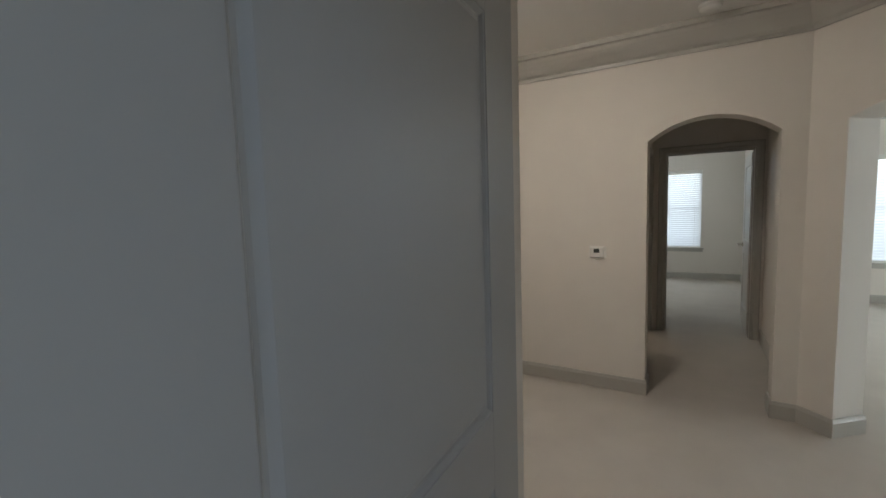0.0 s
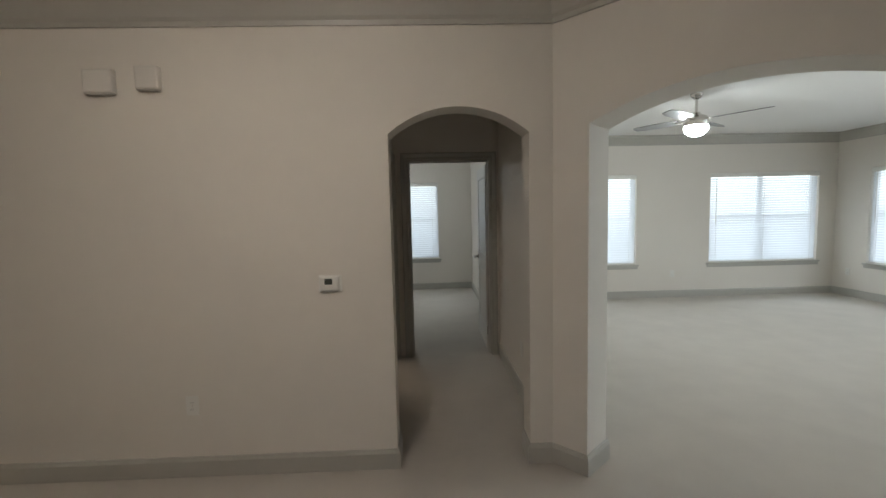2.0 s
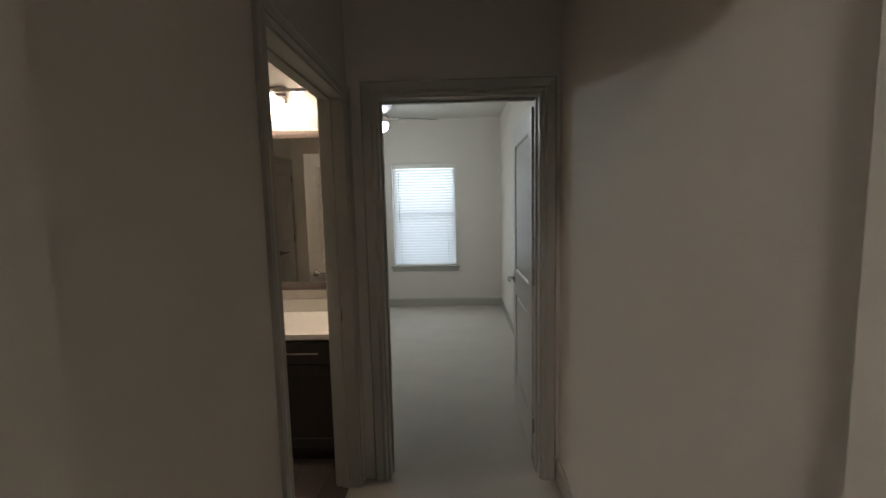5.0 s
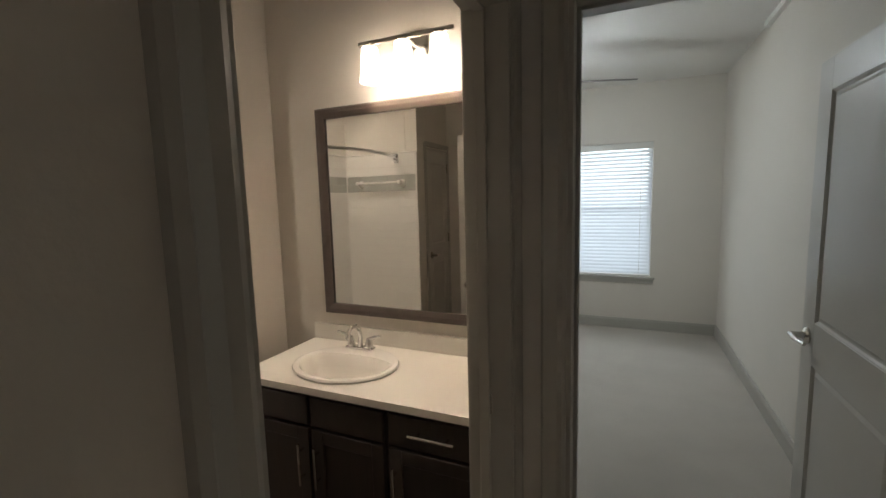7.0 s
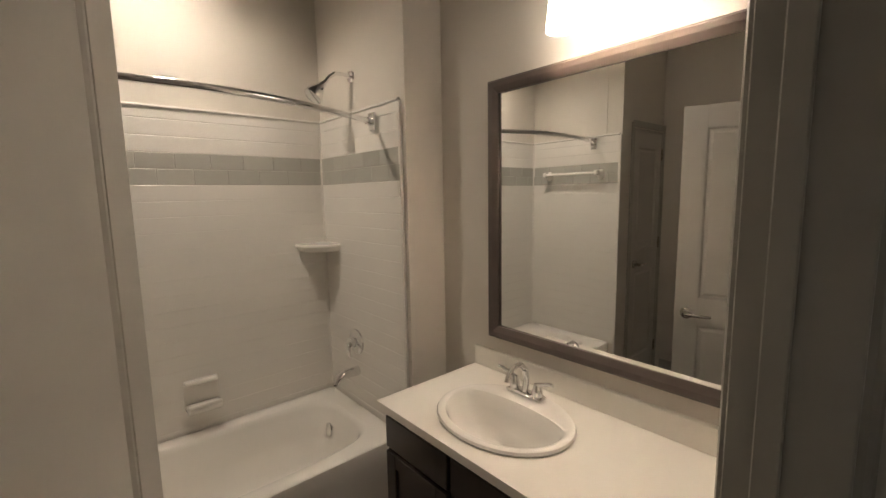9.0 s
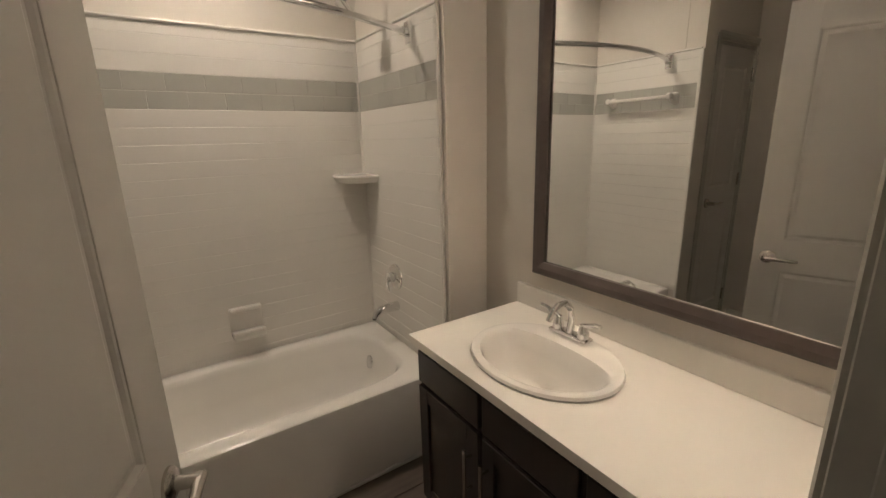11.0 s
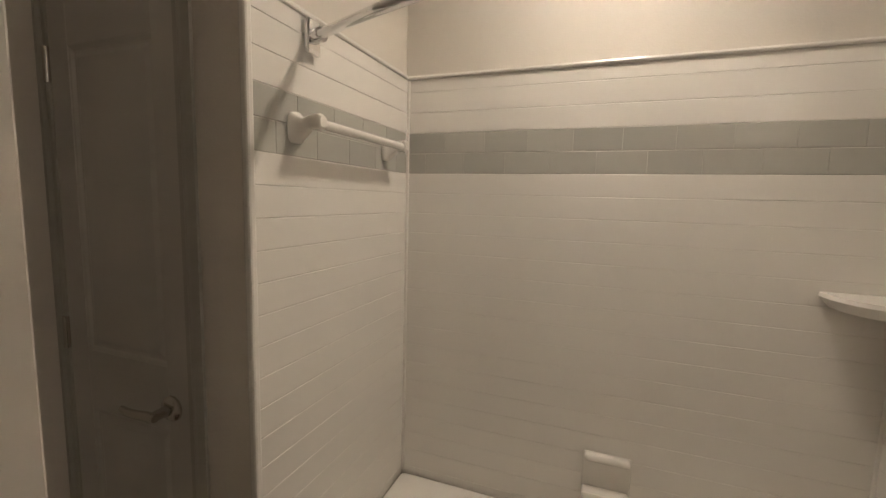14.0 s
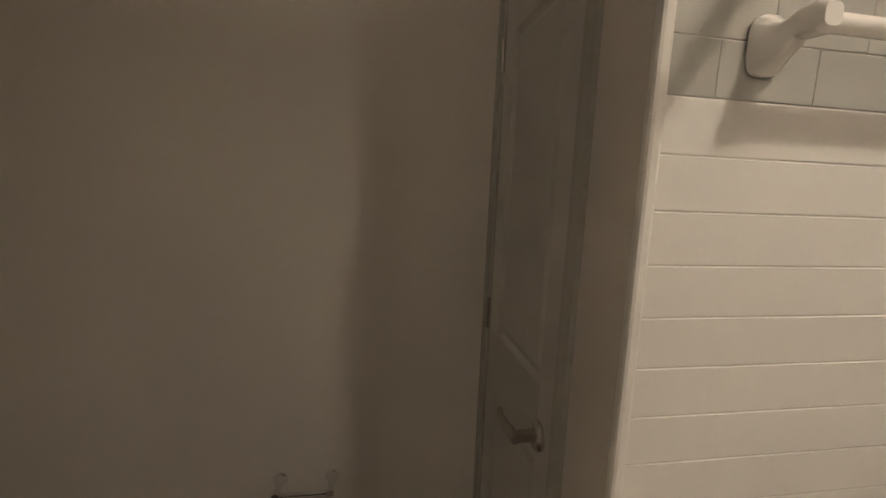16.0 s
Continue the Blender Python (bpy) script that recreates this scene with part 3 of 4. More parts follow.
wall_plate("light_switch", pose(-0.150, 1.285, 1.14, 0, 0, 90), "white rocker light switch on the entrance wall", "switch")
sd = thing("smoke_detector", pose(0.48, 3.16, H), "round white plastic smoke detector on the ceiling", "smoke detector")
part("base", lathe([(0.0, 0.0), (0.07, 0.0), (0.07, -0.012), (0.0, -0.012)], 28), PLAST, sd, "", True)
part("cover", lathe([(0.064, -0.011), (0.064, -0.022), (0.05, -0.036), (0.02, -0.04), (0.0, -0.04)], 28), PLAST, sd, "", True)


# ---- bathroom: tub and fittings ----
TX0, TX1, TY0, TY1, RIM = -2.34, -1.60, 4.34, 5.835, 0.41


def bathtub():
    e = thing("bathtub", pose((TX0 + TX1) / 2, (TY0 + TY1) / 2, 0), "glossy white alcove bathtub with a plain apron", "bathtub")
    hx, hy = (TX1 - TX0) / 2, (TY1 - TY0) / 2
    n = 64
    bm = bmesh.new()

    def ring(ax, ay, cx, cy, z, p):
        out = []
        for i in range(n):
            t = 2 * math.pi * (i + 0.5) / n
            c, s = math.cos(t), math.sin(t)
            out.append(bm.verts.new((cx + ax * math.copysign(abs(c) ** (2 / p), c), cy + ay * math.copysign(abs(s) ** (2 / p), s), z)))
        return out
    specs = [(hx, hy, 0, 0, 0.0, 60), (hx, hy, 0, 0, RIM - 0.02, 60), (hx - 0.004, hy - 0.003, 0, 0, RIM - 0.006, 60), (hx - 0.014, hy - 0.008, 0, 0, RIM, 40),
             (hx - 0.075, hy - 0.085, -0.004, 0.0, RIM - 0.001, 5), (hx - 0.085, hy - 0.095, -0.004, 0.0, RIM - 0.008, 4.6), (hx - 0.095, hy - 0.11, -0.004, 0.0, RIM - 0.03, 4.2),
             (hx - 0.115, hy - 0.16, -0.004, 0.02, RIM - 0.17, 3.8), (hx - 0.15, hy - 0.23, -0.004, 0.04, 0.12, 3.4), (hx - 0.20, hy - 0.30, -0.004, 0.05, 0.085, 3.0), (hx - 0.30, hy - 0.5, -0.004, 0.06, 0.078, 2.6)]
    rings = [ring(*s) for s in specs]
    for p, q in zip(rings, rings[1:]):
        for i in range(n):
            bm.faces.new((p[i], p[(i + 1) % n], q[(i + 1) % n], q[i]))
    bm.faces.new(rings[-1])
    bmesh.ops.recalc_face_normals(bm, faces=bm.faces[:])
    part("basin", bm, PORC, e, "", True)
    part("overflow_plate", lathe([(0.0, 0.0), (0.038, 0.0), (0.036, 0.006), (0.012, 0.010), (0.0, 0.010)], 24, pose(-0.14, hy - 0.148, 0.275, 78, 0, 0)), CHROME, e, "round chrome overflow plate", True)
    part("drain", lathe([(0.0, 0.0), (0.032, 0.0), (0.03, 0.004), (0.0, 0.005)], 24, pose(-0.04, hy - 0.40, 0.083)), CHROME, e, "", True)
    part("caulk_strip", rbox((hx - 0.002, -hy, 0.0), (hx + 0.016, hy, 0.018), 0.004, 1), PLAST, e, "white caulk strip at the floor")
    return e


bathtub()


def curve_points(p0, p1, bow, n=28):
    out = []
    for i in range(n + 1):
        t = i / n
        out.append((p0[0] + (p1[0] - p0[0]) * t + bow * math.sin(math.pi * t), p0[1] + (p1[1] - p0[1]) * t, p0[2] + (p1[2] - p0[2]) * t))
    return out


rod = thing("shower_rod", pose(0, 0, 0), "curved polished chrome shower curtain rod, no curtain", "shower rod")
R0, R1 = (-1.763, 4.352, 1.930), (-1.763, 5.823, 1.912)
part("bar", tube(curve_points(R0, R1, 0.20), 0.0125, 16), CHROME, rod, "", True)
for p, s in ((R0, 1), (R1, -1)):
    fl = part("flange", rbox((p[0] - 0.024, min(p[1] - s * 0.009, p[1] + s * 0.006), p[2] - 0.042), (p[0] + 0.024, max(p[1] - s * 0.009, p[1] + s * 0.006), p[2] + 0.042), 0.004), CHROME, rod, "", True)
    part("socket", tube([(p[0], p[1] + s * 0.004, p[2]), (p[0] + 0.012, p[1] + s * 0.035, p[2])], 0.018, 16), CHROME, fl, "", True)

sh = thing("shower_fixture", pose(-1.983, 5.848, 2.165), "chrome shower head on a bent arm", "shower head")
part("escutcheon", lathe([(0.0, 0.0), (0.03, 0.0), (0.027, 0.008), (0.012, 0.012), (0.0, 0.012)], 24, pose(0, 0, 0, 90, 0, 0)), CHROME, sh, "", True)
part("arm", tube([(0, 0, 0), (-0.004, -0.04, 0.006), (-0.008, -0.085, 0.004), (-0.012, -0.118, -0.018), (-0.016, -0.145, -0.056)], 0.0095), CHROME, sh, "", True)
part("head", lathe([(0.0, 0.0), (0.012, 0.0), (0.014, -0.018), (0.02, -0.028), (0.034, -0.058), (0.036, -0.072), (0.03, -0.076), (0.0, -0.074)], 28, Matrix.Translation((-0.016, -0.143, -0.052)) @ pose(0, 0, 0, -42, 0, 0) @ Matrix.Scale(1.3, 4)), CHROME, sh, "", True)

vl = thing("shower_valve", pose(-2.02, 5.836, 0.772), "chrome single-handle shower valve on the surround", "shower valve")
part("escutcheon", lathe([(0.0, 0.0), (0.07, 0.0), (0.068, 0.008), (0.05, 0.016), (0.028, 0.02), (0.026, 0.045), (0.0, 0.05)], 32, pose(0, 0, 0, 90, 0, 0)), CHROME, vl, "", True)
part("handle", tube([(0, -0.045, 0), (0.012, -0.062, -0.014), (0.034, -0.070, -0.038), (0.045, -0.066, -0.062)], [0.013, 0.012, 0.010, 0.007]), CHROME, vl, "", True)
sp = thing("tub_spout", pose(-2.02, 5.836, 0.605), "chrome tub spout on the surround", "tub spout")
part("spout_body", tube([(0, 0.0, 0.0), (0, -0.05, 0.002), (0, -0.10, -0.002), (0, -0.128, -0.016), (0, -0.136, -0.040)], [0.027, 0.025, 0.023, 0.021, 0.018]), CHROME, sp, "", True)
part("nozzle", lathe([(0.0, 0.0), (0.014, 0.0), (0.014, 0.004), (0.0, 0.004)], 16, pose(0, -0.1365, -0.044)), RUBBER, sp)

# ceramic towel bar, soap dish and corner shelf
tb = thing("towel_bar", pose(0, 0, 0), "white ceramic towel bar on two moulded posts", "towel bar")
for x in (-1.705, -2.165):
    post = bmesh.new()
    prof = [(0.026, 0.038, 0.0), (0.026, 0.038, 0.008), (0.021, 0.032, 0.015), (0.015, 0.022, 0.030), (0.014, 0.017, 0.050), (0.016, 0.018, 0.057), (0.017, 0.019, 0.078), (0.012, 0.013, 0.085)]
    rr = []
    for a, b, o in prof:
        rr.append([post.verts.new((x + a * math.copysign(abs(math.cos(t)) ** 0.6, math.cos(t)), TY0 + 0.001 + o, 1.70 + 0.012 * (o > 0.03) + b * math.copysign(abs(math.sin(t)) ** 0.6, math.sin(t)))) for t in [2 * math.pi * (k + 0.5) / 20 for k in range(20)]])
    for p, q in zip(rr, rr[1:]):
        for i in range(20):
            post.faces.new((p[i], p[(i + 1) % 20], q[(i + 1) % 20], q[i]))
    post.faces.new(rr[-1])
    bmesh.ops.recalc_face_normals(post, faces=post.faces[:])
    part("post", post, PORC, tb, "", True)
part("bar", tube([(-1.705, TY0 + 0.068, 1.710), (-2.165, TY0 + 0.068, 1.710)], 0.012), PORC, tb, "", True)

so = thing("soap_dish", pose(TX0, 5.125, 0.603), "white ceramic soap dish set in the surround", "soap dish")
part("back", rbox((0.0005, -0.078, -0.075), (0.012, 0.078, 0.075), 0.006), PORC, so, "", True)
part("tray", rbox((0.006, -0.078, -0.08), (0.085, 0.078, -0.045), 0.014, 3), PORC, so, "", True)
part("hood", rbox((0.006, -0.074, 0.052), (0.04, 0.074, 0.077), 0.010, 3), PORC, so, "", True)
part("rim", rbox((0.072, -0.076, -0.05), (0.086, 0.076, -0.03), 0.006, 2), PORC, so, "", True)

cs = thing("corner_shelf", pose(TX0, TY1, 1.295), "white moulded quarter-round corner shelf", "shelf")
arc = [(0.0005, -0.0005)] + [(0.0005 + 0.185 * max(0.0, math.sin(a)) ** 0.85, -0.0005 - 0.185 * max(0.0, math.cos(a)) ** 0.85) for a in [math.pi / 2 * k / 16 for k in range(17)]]
bm = bmesh.new()
lo = [bm.verts.new((x * 0.86, y * 0.86, -0.034)) for x, y in arc]
mid = [bm.verts.new((x, y, -0.004)) for x, y in arc]
hi = [bm.verts.new((x * 0.985, y * 0.985, 0.008)) for x, y in arc]
for p, q in ((lo, mid), (mid, hi)):
    for i in range(len(arc)):
        j = (i + 1) % len(arc)
        bm.faces.new((p[i], p[j], q[j], q[i]))
bm.faces.new(lo[::-1]); bm.faces.new(hi)
bmesh.ops.recalc_face_normals(bm, faces=bm.faces[:])
part("tray", bm, PORC, cs, "", True)

# ---- bathroom: vanity ----
CX0, CX1, CY0, CZ = -1.31, -0.152, 5.513, 0.802
SX, SY, SA, SB = -0.905, 5.765, 0.255, 0.205


def cabinet(x0, x1, doors, drawer, label):
    e = thing("vanity_cabinet", pose(0, 0, 0), label, "cabinet", "vanity cabinets")
    f, yb = CY0 + 0.037, 6.055
    bm = bmesh.new()
    box(bm, (x0, f, 0.10), (x0 + 0.016, yb, CZ - 0.03))
    box(bm, (x1 - 0.016, f, 0.10), (x1, yb, CZ - 0.03))
    box(bm, (x0 + 0.016, f, 0.10), (x1 - 0.016, yb, 0.116))
    box(bm, (x0 + 0.016, yb - 0.01, 0.116), (x1 - 0.016, yb, CZ - 0.03))
    part("carcass", bm, ESPR, e)
    part("face_rail", rbox((x0, f - 0.003, 0.10), (x1, f + 0.016, CZ - 0.031), 0.001, 1), ESPR, e)
    part("toe_kick", rbox((x0, f + 0.06, 0.006), (x1, f + 0.075, 0.10), 0.001, 1), ESPR, e)
    w = (x1 - x0) / doors
    for i in range(doors):
        a, b = x0 + i * w + 0.010, x0 + (i + 1) * w - 0.010
        d = part("drawer_front", rbox((a, f - 0.021, 0.628), (b, f - 0.0035, CZ - 0.052), 0.003), ESPR, e)
        if drawer:
            pull(d, ((a + b) / 2 - 0.078, f - 0.021, 0.695), ((a + b) / 2 + 0.078, f - 0.021, 0.695))
        s = 0.055
        dr = part("door", rbox((a, f - 0.012, 0.125), (b, f - 0.0035, 0.612), 0.001, 1), ESPR, e)
        for nm, p, q in (("stile", (a, f - 0.022, 0.125), (a + s, f - 0.0115, 0.612)), ("stile", (b - s, f - 0.022, 0.125), (b, f - 0.0115, 0.612)),
                         ("rail", (a + s, f - 0.022, 0.125), (b - s, f - 0.0115, 0.125 + s)), ("rail", (a + s, f - 0.022, 0.612 - s), (b - s, f - 0.0115, 0.612))):
            part(nm, rbox(p, q, 0.002, 1), ESPR, dr)
        hx = (b - 0.03) if (doors == 2 and i == 0) else (a + 0.03)
        pull(dr, (hx, f - 0.022, 0.385), (hx, f - 0.022, 0.541))
    return e


def pull(parent, p, q):
    p, q = Vector(p), Vector(q)
    d = (q - p).normalized()
    o = Vector((0, -0.03, 0))
    bm = tube([p - d * 0.012 + o, q + d * 0.012 + o], 0.006, 12)
    for a in (p + d * 0.02, q - d * 0.02):
        t2 = tube([a, a + o], 0.0045, 8)
        me = bpy.data.meshes.new("tmp")
        t2.to_mesh(me); t2.free()
        bm.from_mesh(me)
        bpy.data.meshes.remove(me)
    part("bar_pull", bm, NICKEL, parent, "brushed nickel bar pull", True)


cabinet(-1.288, -0.562, 2, False, "espresso-stained vanity sink cabinet with two shaker doors")
cabinet(-0.560, -0.160, 1, True, "espresso-stained vanity cabinet with a drawer above a door")


def countertop():
    e = thing("countertop", pose(0, 0, 0), "off-white cultured marble vanity top with a backsplash", "countertop")
    bm = bmesh.new()
    n = 48
    outer = []
    yb = MW - 0.002
    for i in range(n):
        t = 2 * math.pi * i / n
        c, s = math.cos(t), math.sin(t)
        kx = ((CX1 - SX) if c > 0 else (SX - CX0)) / max(1e-6, abs(c))
        ky = ((yb - SY) if s > 0 else (SY - CY0)) / max(1e-6, abs(s))
        k = min(kx, ky)
        outer.append((SX + c * k, SY + s * k))
    corners = [(CX0, CY0), (CX1, CY0), (CX1, yb), (CX0, yb)]
    for cx, cy in corners:
        j = min(range(n), key=lambda i: (outer[i][0] - cx) ** 2 + (outer[i][1] - cy) ** 2)
        outer[j] = (cx, cy)
    hole = [(SX + SA * 0.93 * math.cos(2 * math.pi * i / n), SY + SB * 0.93 * math.sin(2 * math.pi * i / n)) for i in range(n)]
    v = {}
    for key, pts in (("o", outer), ("h", hole)):
        for z in (CZ - 0.03, CZ):
            v[key, z] = [bm.verts.new((x, y, z)) for x, y in pts]
    for i in range(n):
        j = (i + 1) % n
        for z in (CZ - 0.03, CZ):
            bm.faces.new((v["o", z][i], v["o", z][j], v["h", z][j], v["h", z][i]))
        for key in ("o", "h"):
            bm.faces.new((v[key, CZ - 0.03][i], v[key, CZ - 0.03][j], v[key, CZ][j], v[key, CZ][i]))
    bmesh.ops.recalc_face_normals(bm, faces=bm.faces[:])
    part("slab", bm, CULT, e)
    part("backsplash", rbox((CX0, MW - 0.022, CZ + 0.0005), (CX1, MW - 0.001, CZ + 0.088), 0.004), CULT, e)
    return e


countertop()
sk = thing("sink", pose(SX, SY, CZ), "oval white porcelain drop-in sink", "sink")
bm = bmesh.new()
n = 48
rings = []
for a, b, cy, z in ((SA - 0.004, SB - 0.004, 0, 0.001), (SA, SB, 0, 0.007), (SA - 0.004, SB - 0.004, 0, 0.015), (SA - 0.016, SB - 0.016, 0, 0.018), (SA - 0.032, SB - 0.034, -0.003, 0.013), (SA - 0.042, SB - 0.046, -0.006, -0.002),
                    (SA - 0.055, SB - 0.06, -0.01, -0.04), (SA - 0.085, SB - 0.08, -0.012, -0.09), (SA - 0.13, SB - 0.115, -0.01, -0.125), (0.05, 0.045, 0, -0.142), (0.022, 0.022, 0, -0.146)):
    flat = 0.58 if z < 0.016 and len(rings) > 3 and a > 0.06 else 1.0
    ring = []
    for i in range(n):
        sn, cn = math.sin(2 * math.pi * i / n), math.cos(2 * math.pi * i / n)
        ring.append(bm.verts.new((a * cn, cy + b * (sn if sn < 0 else flat * sn ** (0.6 if flat < 1 else 1.0)), z)))
    rings.append(ring)
for p, q in zip(rings, rings[1:]):
    for i in range(n):
        bm.faces.new((p[i], p[(i + 1) % n], q[(i + 1) % n], q[i]))
bm.faces.new(rings[-1])
bmesh.ops.recalc_face_normals(bm, faces=bm.faces[:])
part("bowl", bm, PORC, sk, "", True)
part("drain", lathe([(0.0, -0.145), (0.022, -0.145), (0.021, -0.141), (0.012, -0.139), (0.0, -0.136)], 24), CHROME, sk, "chrome pop-up drain", True)
part("overflow_hole", lathe([(0.0, 0.0), (0.009, 0.0), (0.008, 0.002), (0.0, 0.002)], 14, pose(0, -SB + 0.074, -0.055, -62, 0, 0)), CHROME, sk)

fa = thing("faucet", pose(-0.935, 5.928, CZ + 0.016), "chrome two-handle centerset faucet with a high arc spout", "faucet")
part("base_plate", rbox((-0.078, -0.026, 0.0), (0.078, 0.026, 0.016), 0.010, 3), CHROME, fa, "", True)
part("spout", tube([(0, 0, 0.012), (0, 0.004, 0.06), (0, -0.004, 0.10), (0, -0.03, 0.127), (0, -0.065, 0.128), (0, -0.095, 0.108), (0, -0.108, 0.082)], [0.014, 0.012, 0.011, 0.0105, 0.010, 0.010, 0.0095]), CHROME, fa, "", True)
for s in (-1, 1):
    hb = part("handle_base", lathe([(0.0, 0.0), (0.02, 0.0), (0.019, 0.02), (0.014, 0.036), (0.012, 0.048), (0.0, 0.052)], 20, pose(s * 0.052, 0, 0.012)), CHROME, fa, "", True)
    part("handle", tube([(s * 0.052, 0, 0.056), (s * 0.075, -0.004, 0.066), (s * 0.105, -0.008, 0.078), (s * 0.125, -0.010, 0.080)], [0.009, 0.008, 0.0075, 0.006]), CHROME, hb, "", True)

# ---- mirror and light ----
mi = thing("wall_mirror", pose(0, 0, 0), "large mirror in a dark brown wooden frame", "mirror")
MX0, MX1, MZ0, MZ1, MF = -1.22, -0.175, 0.955, 2.014, 0.050
mg = part("mirror_glass", rbox((MX0 + 0.04, MW - 0.014, MZ0 + 0.03), (MX1 - 0.04, MW - 0.004, MZ1 - 0.03), 0.001, 1), MIRR, mi)
mg.matrix_basis = Matrix.Translation(((MX0 + MX1) / 2, MW, 0)) @ pose(0, 0, 0, 0, 0, -0.6) @ Matrix.Translation((-(MX0 + MX1) / 2, -MW, 0))
fprof = [(0.0, -0.002), (0.0, -0.026), (0.008, -0.032), (0.026, -0.030), (0.041, -0.024), (MF, -0.020), (MF, -0.012)]
cc = [((MX0, MZ0), (1, 1)), ((MX1, MZ0), (-1, 1)), ((MX1, MZ1), (-1, -1)), ((MX0, MZ1), (1, -1))]
for i in range(4):
    bm = bmesh.new()
    rr = [[bm.verts.new((x + ox * o, MW + yy, z + oz * o)) for o, yy in fprof] for (x, z), (ox, oz) in (cc[i], cc[(i + 1) % 4])]
    for k in range(len(fprof)):
        j = (k + 1) % len(fprof)
        bm.faces.new((rr[0][k], rr[0][j], rr[1][j], rr[1][k]))
    bm.faces.new(rr[0]); bm.faces.new(rr[1][::-1])
    bmesh.ops.recalc_face_normals(bm, faces=bm.faces[:])
    part("frame_side", bm, FRAMEW, mi)

li = thing("vanity_light", pose(0, 0, 0), "three-lamp vanity light with lit frosted glass shades", "wall light")
part("wall_plate", rbox((-0.71, MW - 0.022, 2.185), (-0.57, MW - 0.001, 2.295), 0.006), NICKEL, li, "", True)
part("bar", rbox((-0.870, 5.931, 2.232), (-0.405, 5.943, 2.252), 0.003), NICKEL, li, "", True)
part("stem", tube([(-0.64, MW - 0.02, 2.242), (-0.64, 5.937, 2.242)], 0.011), NICKEL, li, "", True)
for x in (-0.812, -0.645, -0.472):
    s = part("shade", lathe([(0.0, 0.076), (0.030, 0.076), (0.036, 0.070), (0.049, -0.075), (0.046, -0.075), (0.034, 0.066), (0.0, 0.070)], 28, pose(x, 5.937, 2.148)), SHADE, li, "lit frosted white glass shade", True)
    part("bulb", lathe([(0.0, 0.058), (0.012, 0.056), (0.014, 0.03), (0.026, 0.0), (0.026, -0.016), (0.016, -0.034), (0.0, -0.04)], 20, pose(x, 5.937, 2.148)), BULB, s, "lit bulb inside the shade", True)
    part("fitter", lathe([(0.0, 0.0), (0.022, 0.0), (0.024, 0.014), (0.0, 0.014)], 20, pose(x, 5.937, 2.222)), NICKEL, s, "", True)

tp = thing("paper_holder", pose(-1.023, 3.65, 0.625), "chrome toilet paper holder with two posts", "paper holder")
for s in (-1, 1):
    part("post", tube([(s * 0.075, 0.0, 0), (s * 0.075, 0.02, 0), (s * 0.075, 0.075, 0)], [0.022, 0.010, 0.010]), CHROME, tp, "", True)
part("roller", tube([(-0.075, 0.068, 0), (0.075, 0.068, 0)], 0.006), CHROME, tp, "", True)

# ---- bathroom floor planks ----
fl = tagged(new("floor_bathroom"), "dark brown wood-look vinyl plank floor", "floor", "", "structure")
plank_meshes = {}
for k in range(10):
    x = -1.515 + 0.15 * k
    y = 3.652 - 0.41 * (k % 3)
    while y < 6.05:
        a, b = max(3.652, y), min(6.055, y + 1.22)
        key = round(b - a, 3)
        if key not in plank_meshes:
            plank_meshes[key] = to_mesh("plank", rbox((-0.0742, 0.0005, 0.0), (0.0742, key - 0.0005, 0.0065), 0.0012, 1), VINYL)
        p = new("plank", plank_meshes[key])
        p.parent = fl
        p.location = (x, a, 0.001)
        y += 1.22

# ---- tile surround ----
ROW, TW_ = 0.0747, 0.1524
BAND0 = 1.632


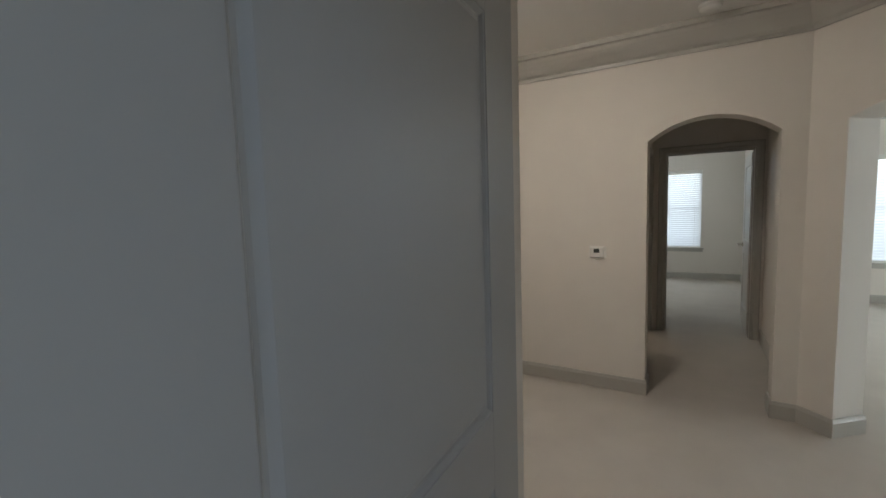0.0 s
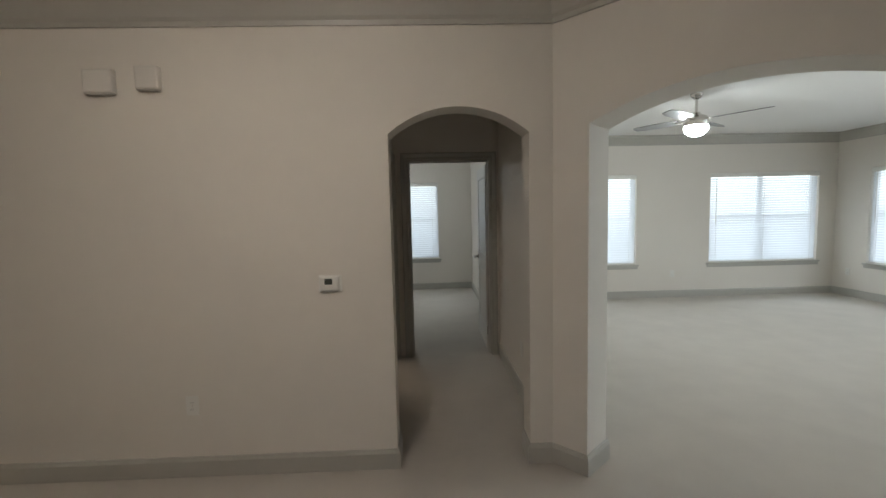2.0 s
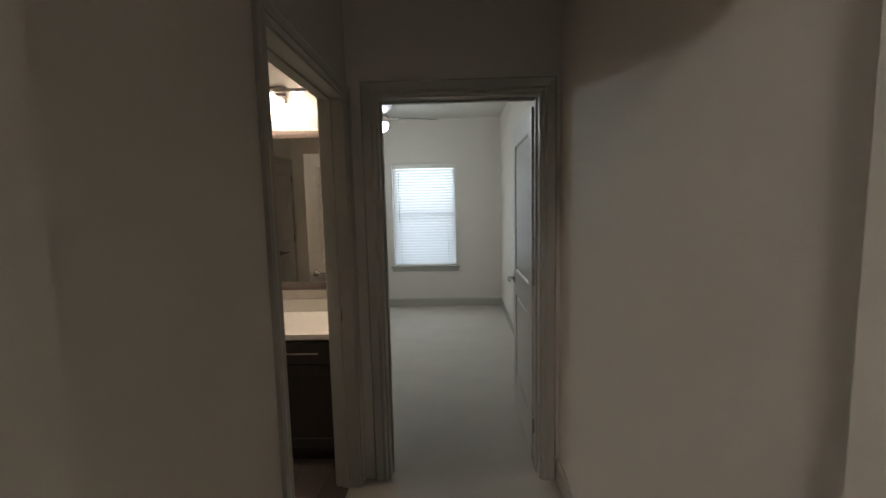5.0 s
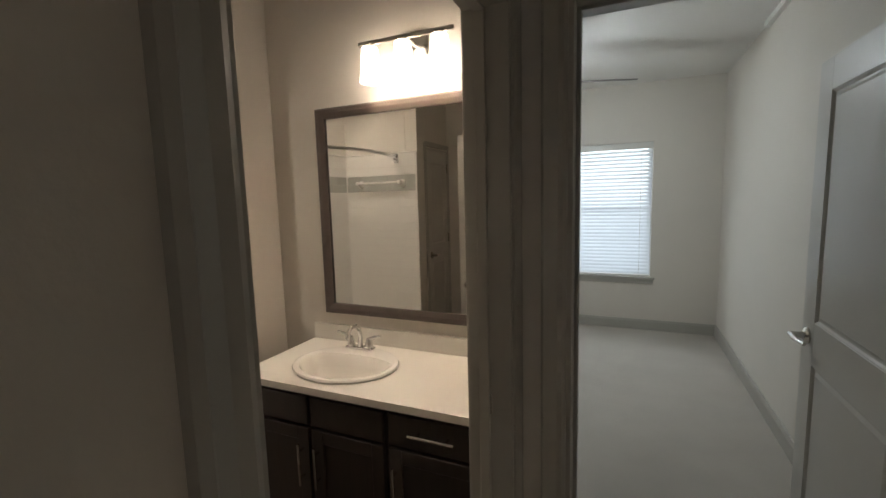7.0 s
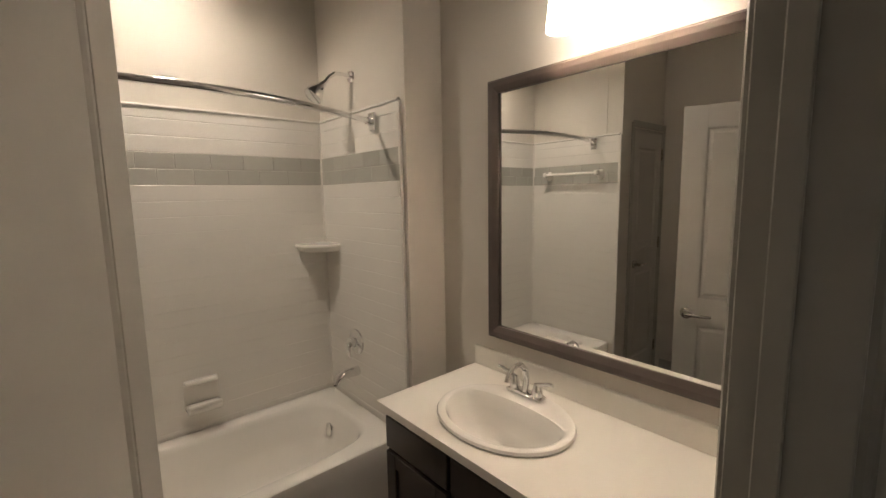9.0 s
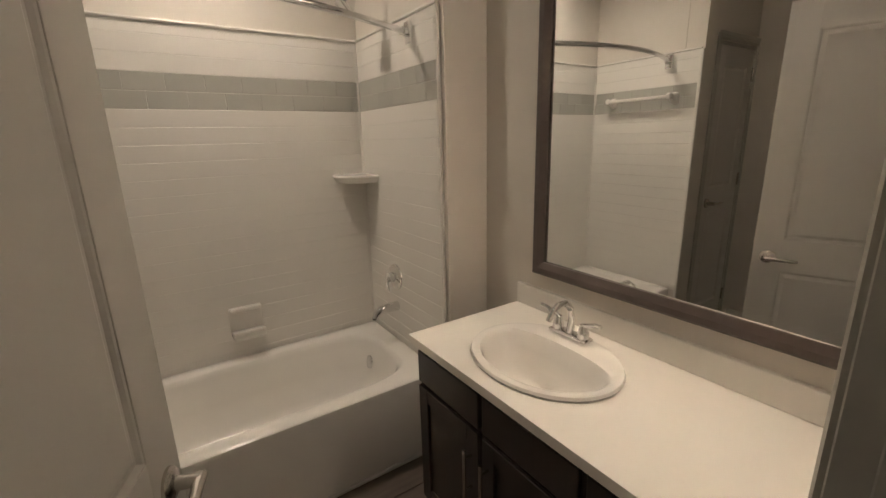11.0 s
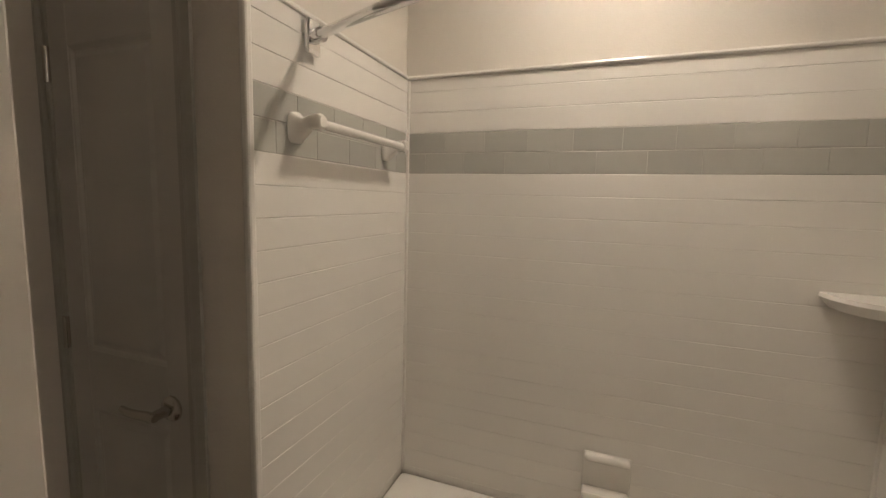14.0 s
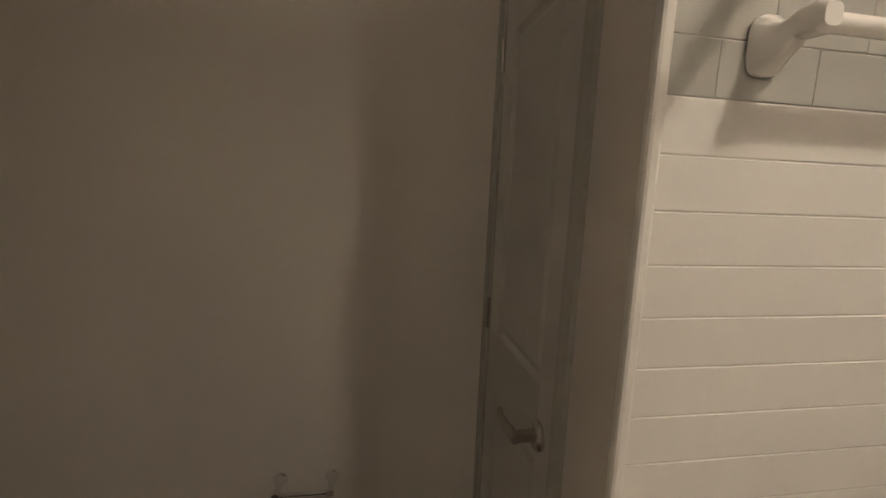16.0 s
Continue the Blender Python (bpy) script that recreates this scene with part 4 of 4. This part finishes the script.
def tiled(name, m, length, label, first):
    """A tiled wall face: x along the wall from 0 to length, tiles proud towards -y of m."""
    bm = bmesh.new()
    box(bm, (0, -0.009, RIM - 0.01), (length, 0.0, 1.985))
    ob = structure(name, bm, ACRYL, label, "tiled wall")
    ob.matrix_world = m
    cache = {}
    g = 0.0010
    zs = []
    z = BAND0
    while z > RIM + 0.002:
        zs.append((max(RIM + 0.002, z - ROW), z, 0)); z -= ROW
    z = BAND0
    for r in range(2):
        zs.append((z, z + ROW, 1)); z += ROW
    while z < 1.96:
        zs.append((z, min(z + ROW, 1.978), 0)); z += ROW
    zs.sort()
    for r, (z0, z1, band) in enumerate(zs):
        x = -(TW_ / 2 if r % 2 else first)
        while x < length:
            a, b = max(0.001, x), min(length - 0.001, x + TW_)
            if b - a > 0.012:
                key = (round(b - a, 3), round(z1 - z0, 3), band)
                if key not in cache:
                    gx, bx = (0.0004, 0.0007) if band else (0.0, 0.0)
                    w, h = (b - a - gx) / 2, (z1 - z0 - g) / 2
                    t = bmesh.new()
                    f0 = [t.verts.new((sx * w, 0, sz * h)) for sx, sz in ((-1, -1), (1, -1), (1, 1), (-1, 1))]
                    f1 = [t.verts.new((sx * w, -0.0010, sz * h)) for sx, sz in ((-1, -1), (1, -1), (1, 1), (-1, 1))]
                    f2 = [t.verts.new((sx * (w - bx), -0.0021, sz * (h - 0.0016))) for sx, sz in ((-1, -1), (1, -1), (1, 1), (-1, 1))]
                    for p, q in ((f0, f1), (f1, f2)):
                        for i in range(4):
                            t.faces.new((p[i], p[(i + 1) % 4], q[(i + 1) % 4], q[i]))
                    t.faces.new(f2)
                    bmesh.ops.recalc_face_normals(t, faces=t.faces[:])
                    cache[key] = to_mesh("tile", t, BANDT if band else ACRYL)
                o = new("tile", cache[key])
                o.parent = ob
                o.location = ((a + b) / 2, -0.0085, (z0 + z1) / 2)
            x += TW_
    return ob


tiled("wall_tile_back", pose(-2.352, 4.34, 0, 0, 0, 90), 1.495, "white tiled tub surround with a grey-green band", 0.0)
tiled("wall_tile_plumbing", pose(-2.34, 5.847, 0), 0.773, "white tiled tub end wall with a grey-green band", 0.0)
tiled("wall_tile_foot", pose(-1.567, 4.328, 0, 0, 0, 180), 0.773, "white tiled tub foot wall with a grey-green band", 0.0)
for y in (4.331, 5.827):
    structure("trim_tile_corner", rbox((-2.350, y, RIM + 0.004), (-2.3365, y + 0.0175, 1.977), 0.004, 2), ACRYL, "white corner bead of the tub surround", "trim")
for nm, a, b in (("trim_tile_top", (-2.352, 4.33, 1.978), (-2.334, 5.846, 1.992)), ("trim_tile_top_north", (-2.334, 5.829, 1.978), (-1.563, 5.847, 1.992)),
                 ("trim_tile_top_south", (-2.334, 4.328, 1.978), (-1.563, 4.346, 1.992)), ("trim_tile_edge_north", (-1.567, 5.830, 0.0), (-1.554, 5.847, 1.978)),
                 ("trim_tile_edge_south", (-1.569, 4.328, 0.0), (-1.548, 4.349, 1.978))):
    structure(nm, rbox(a, b, 0.006, 2), ACRYL, "white glossy tile edge trim", "trim")
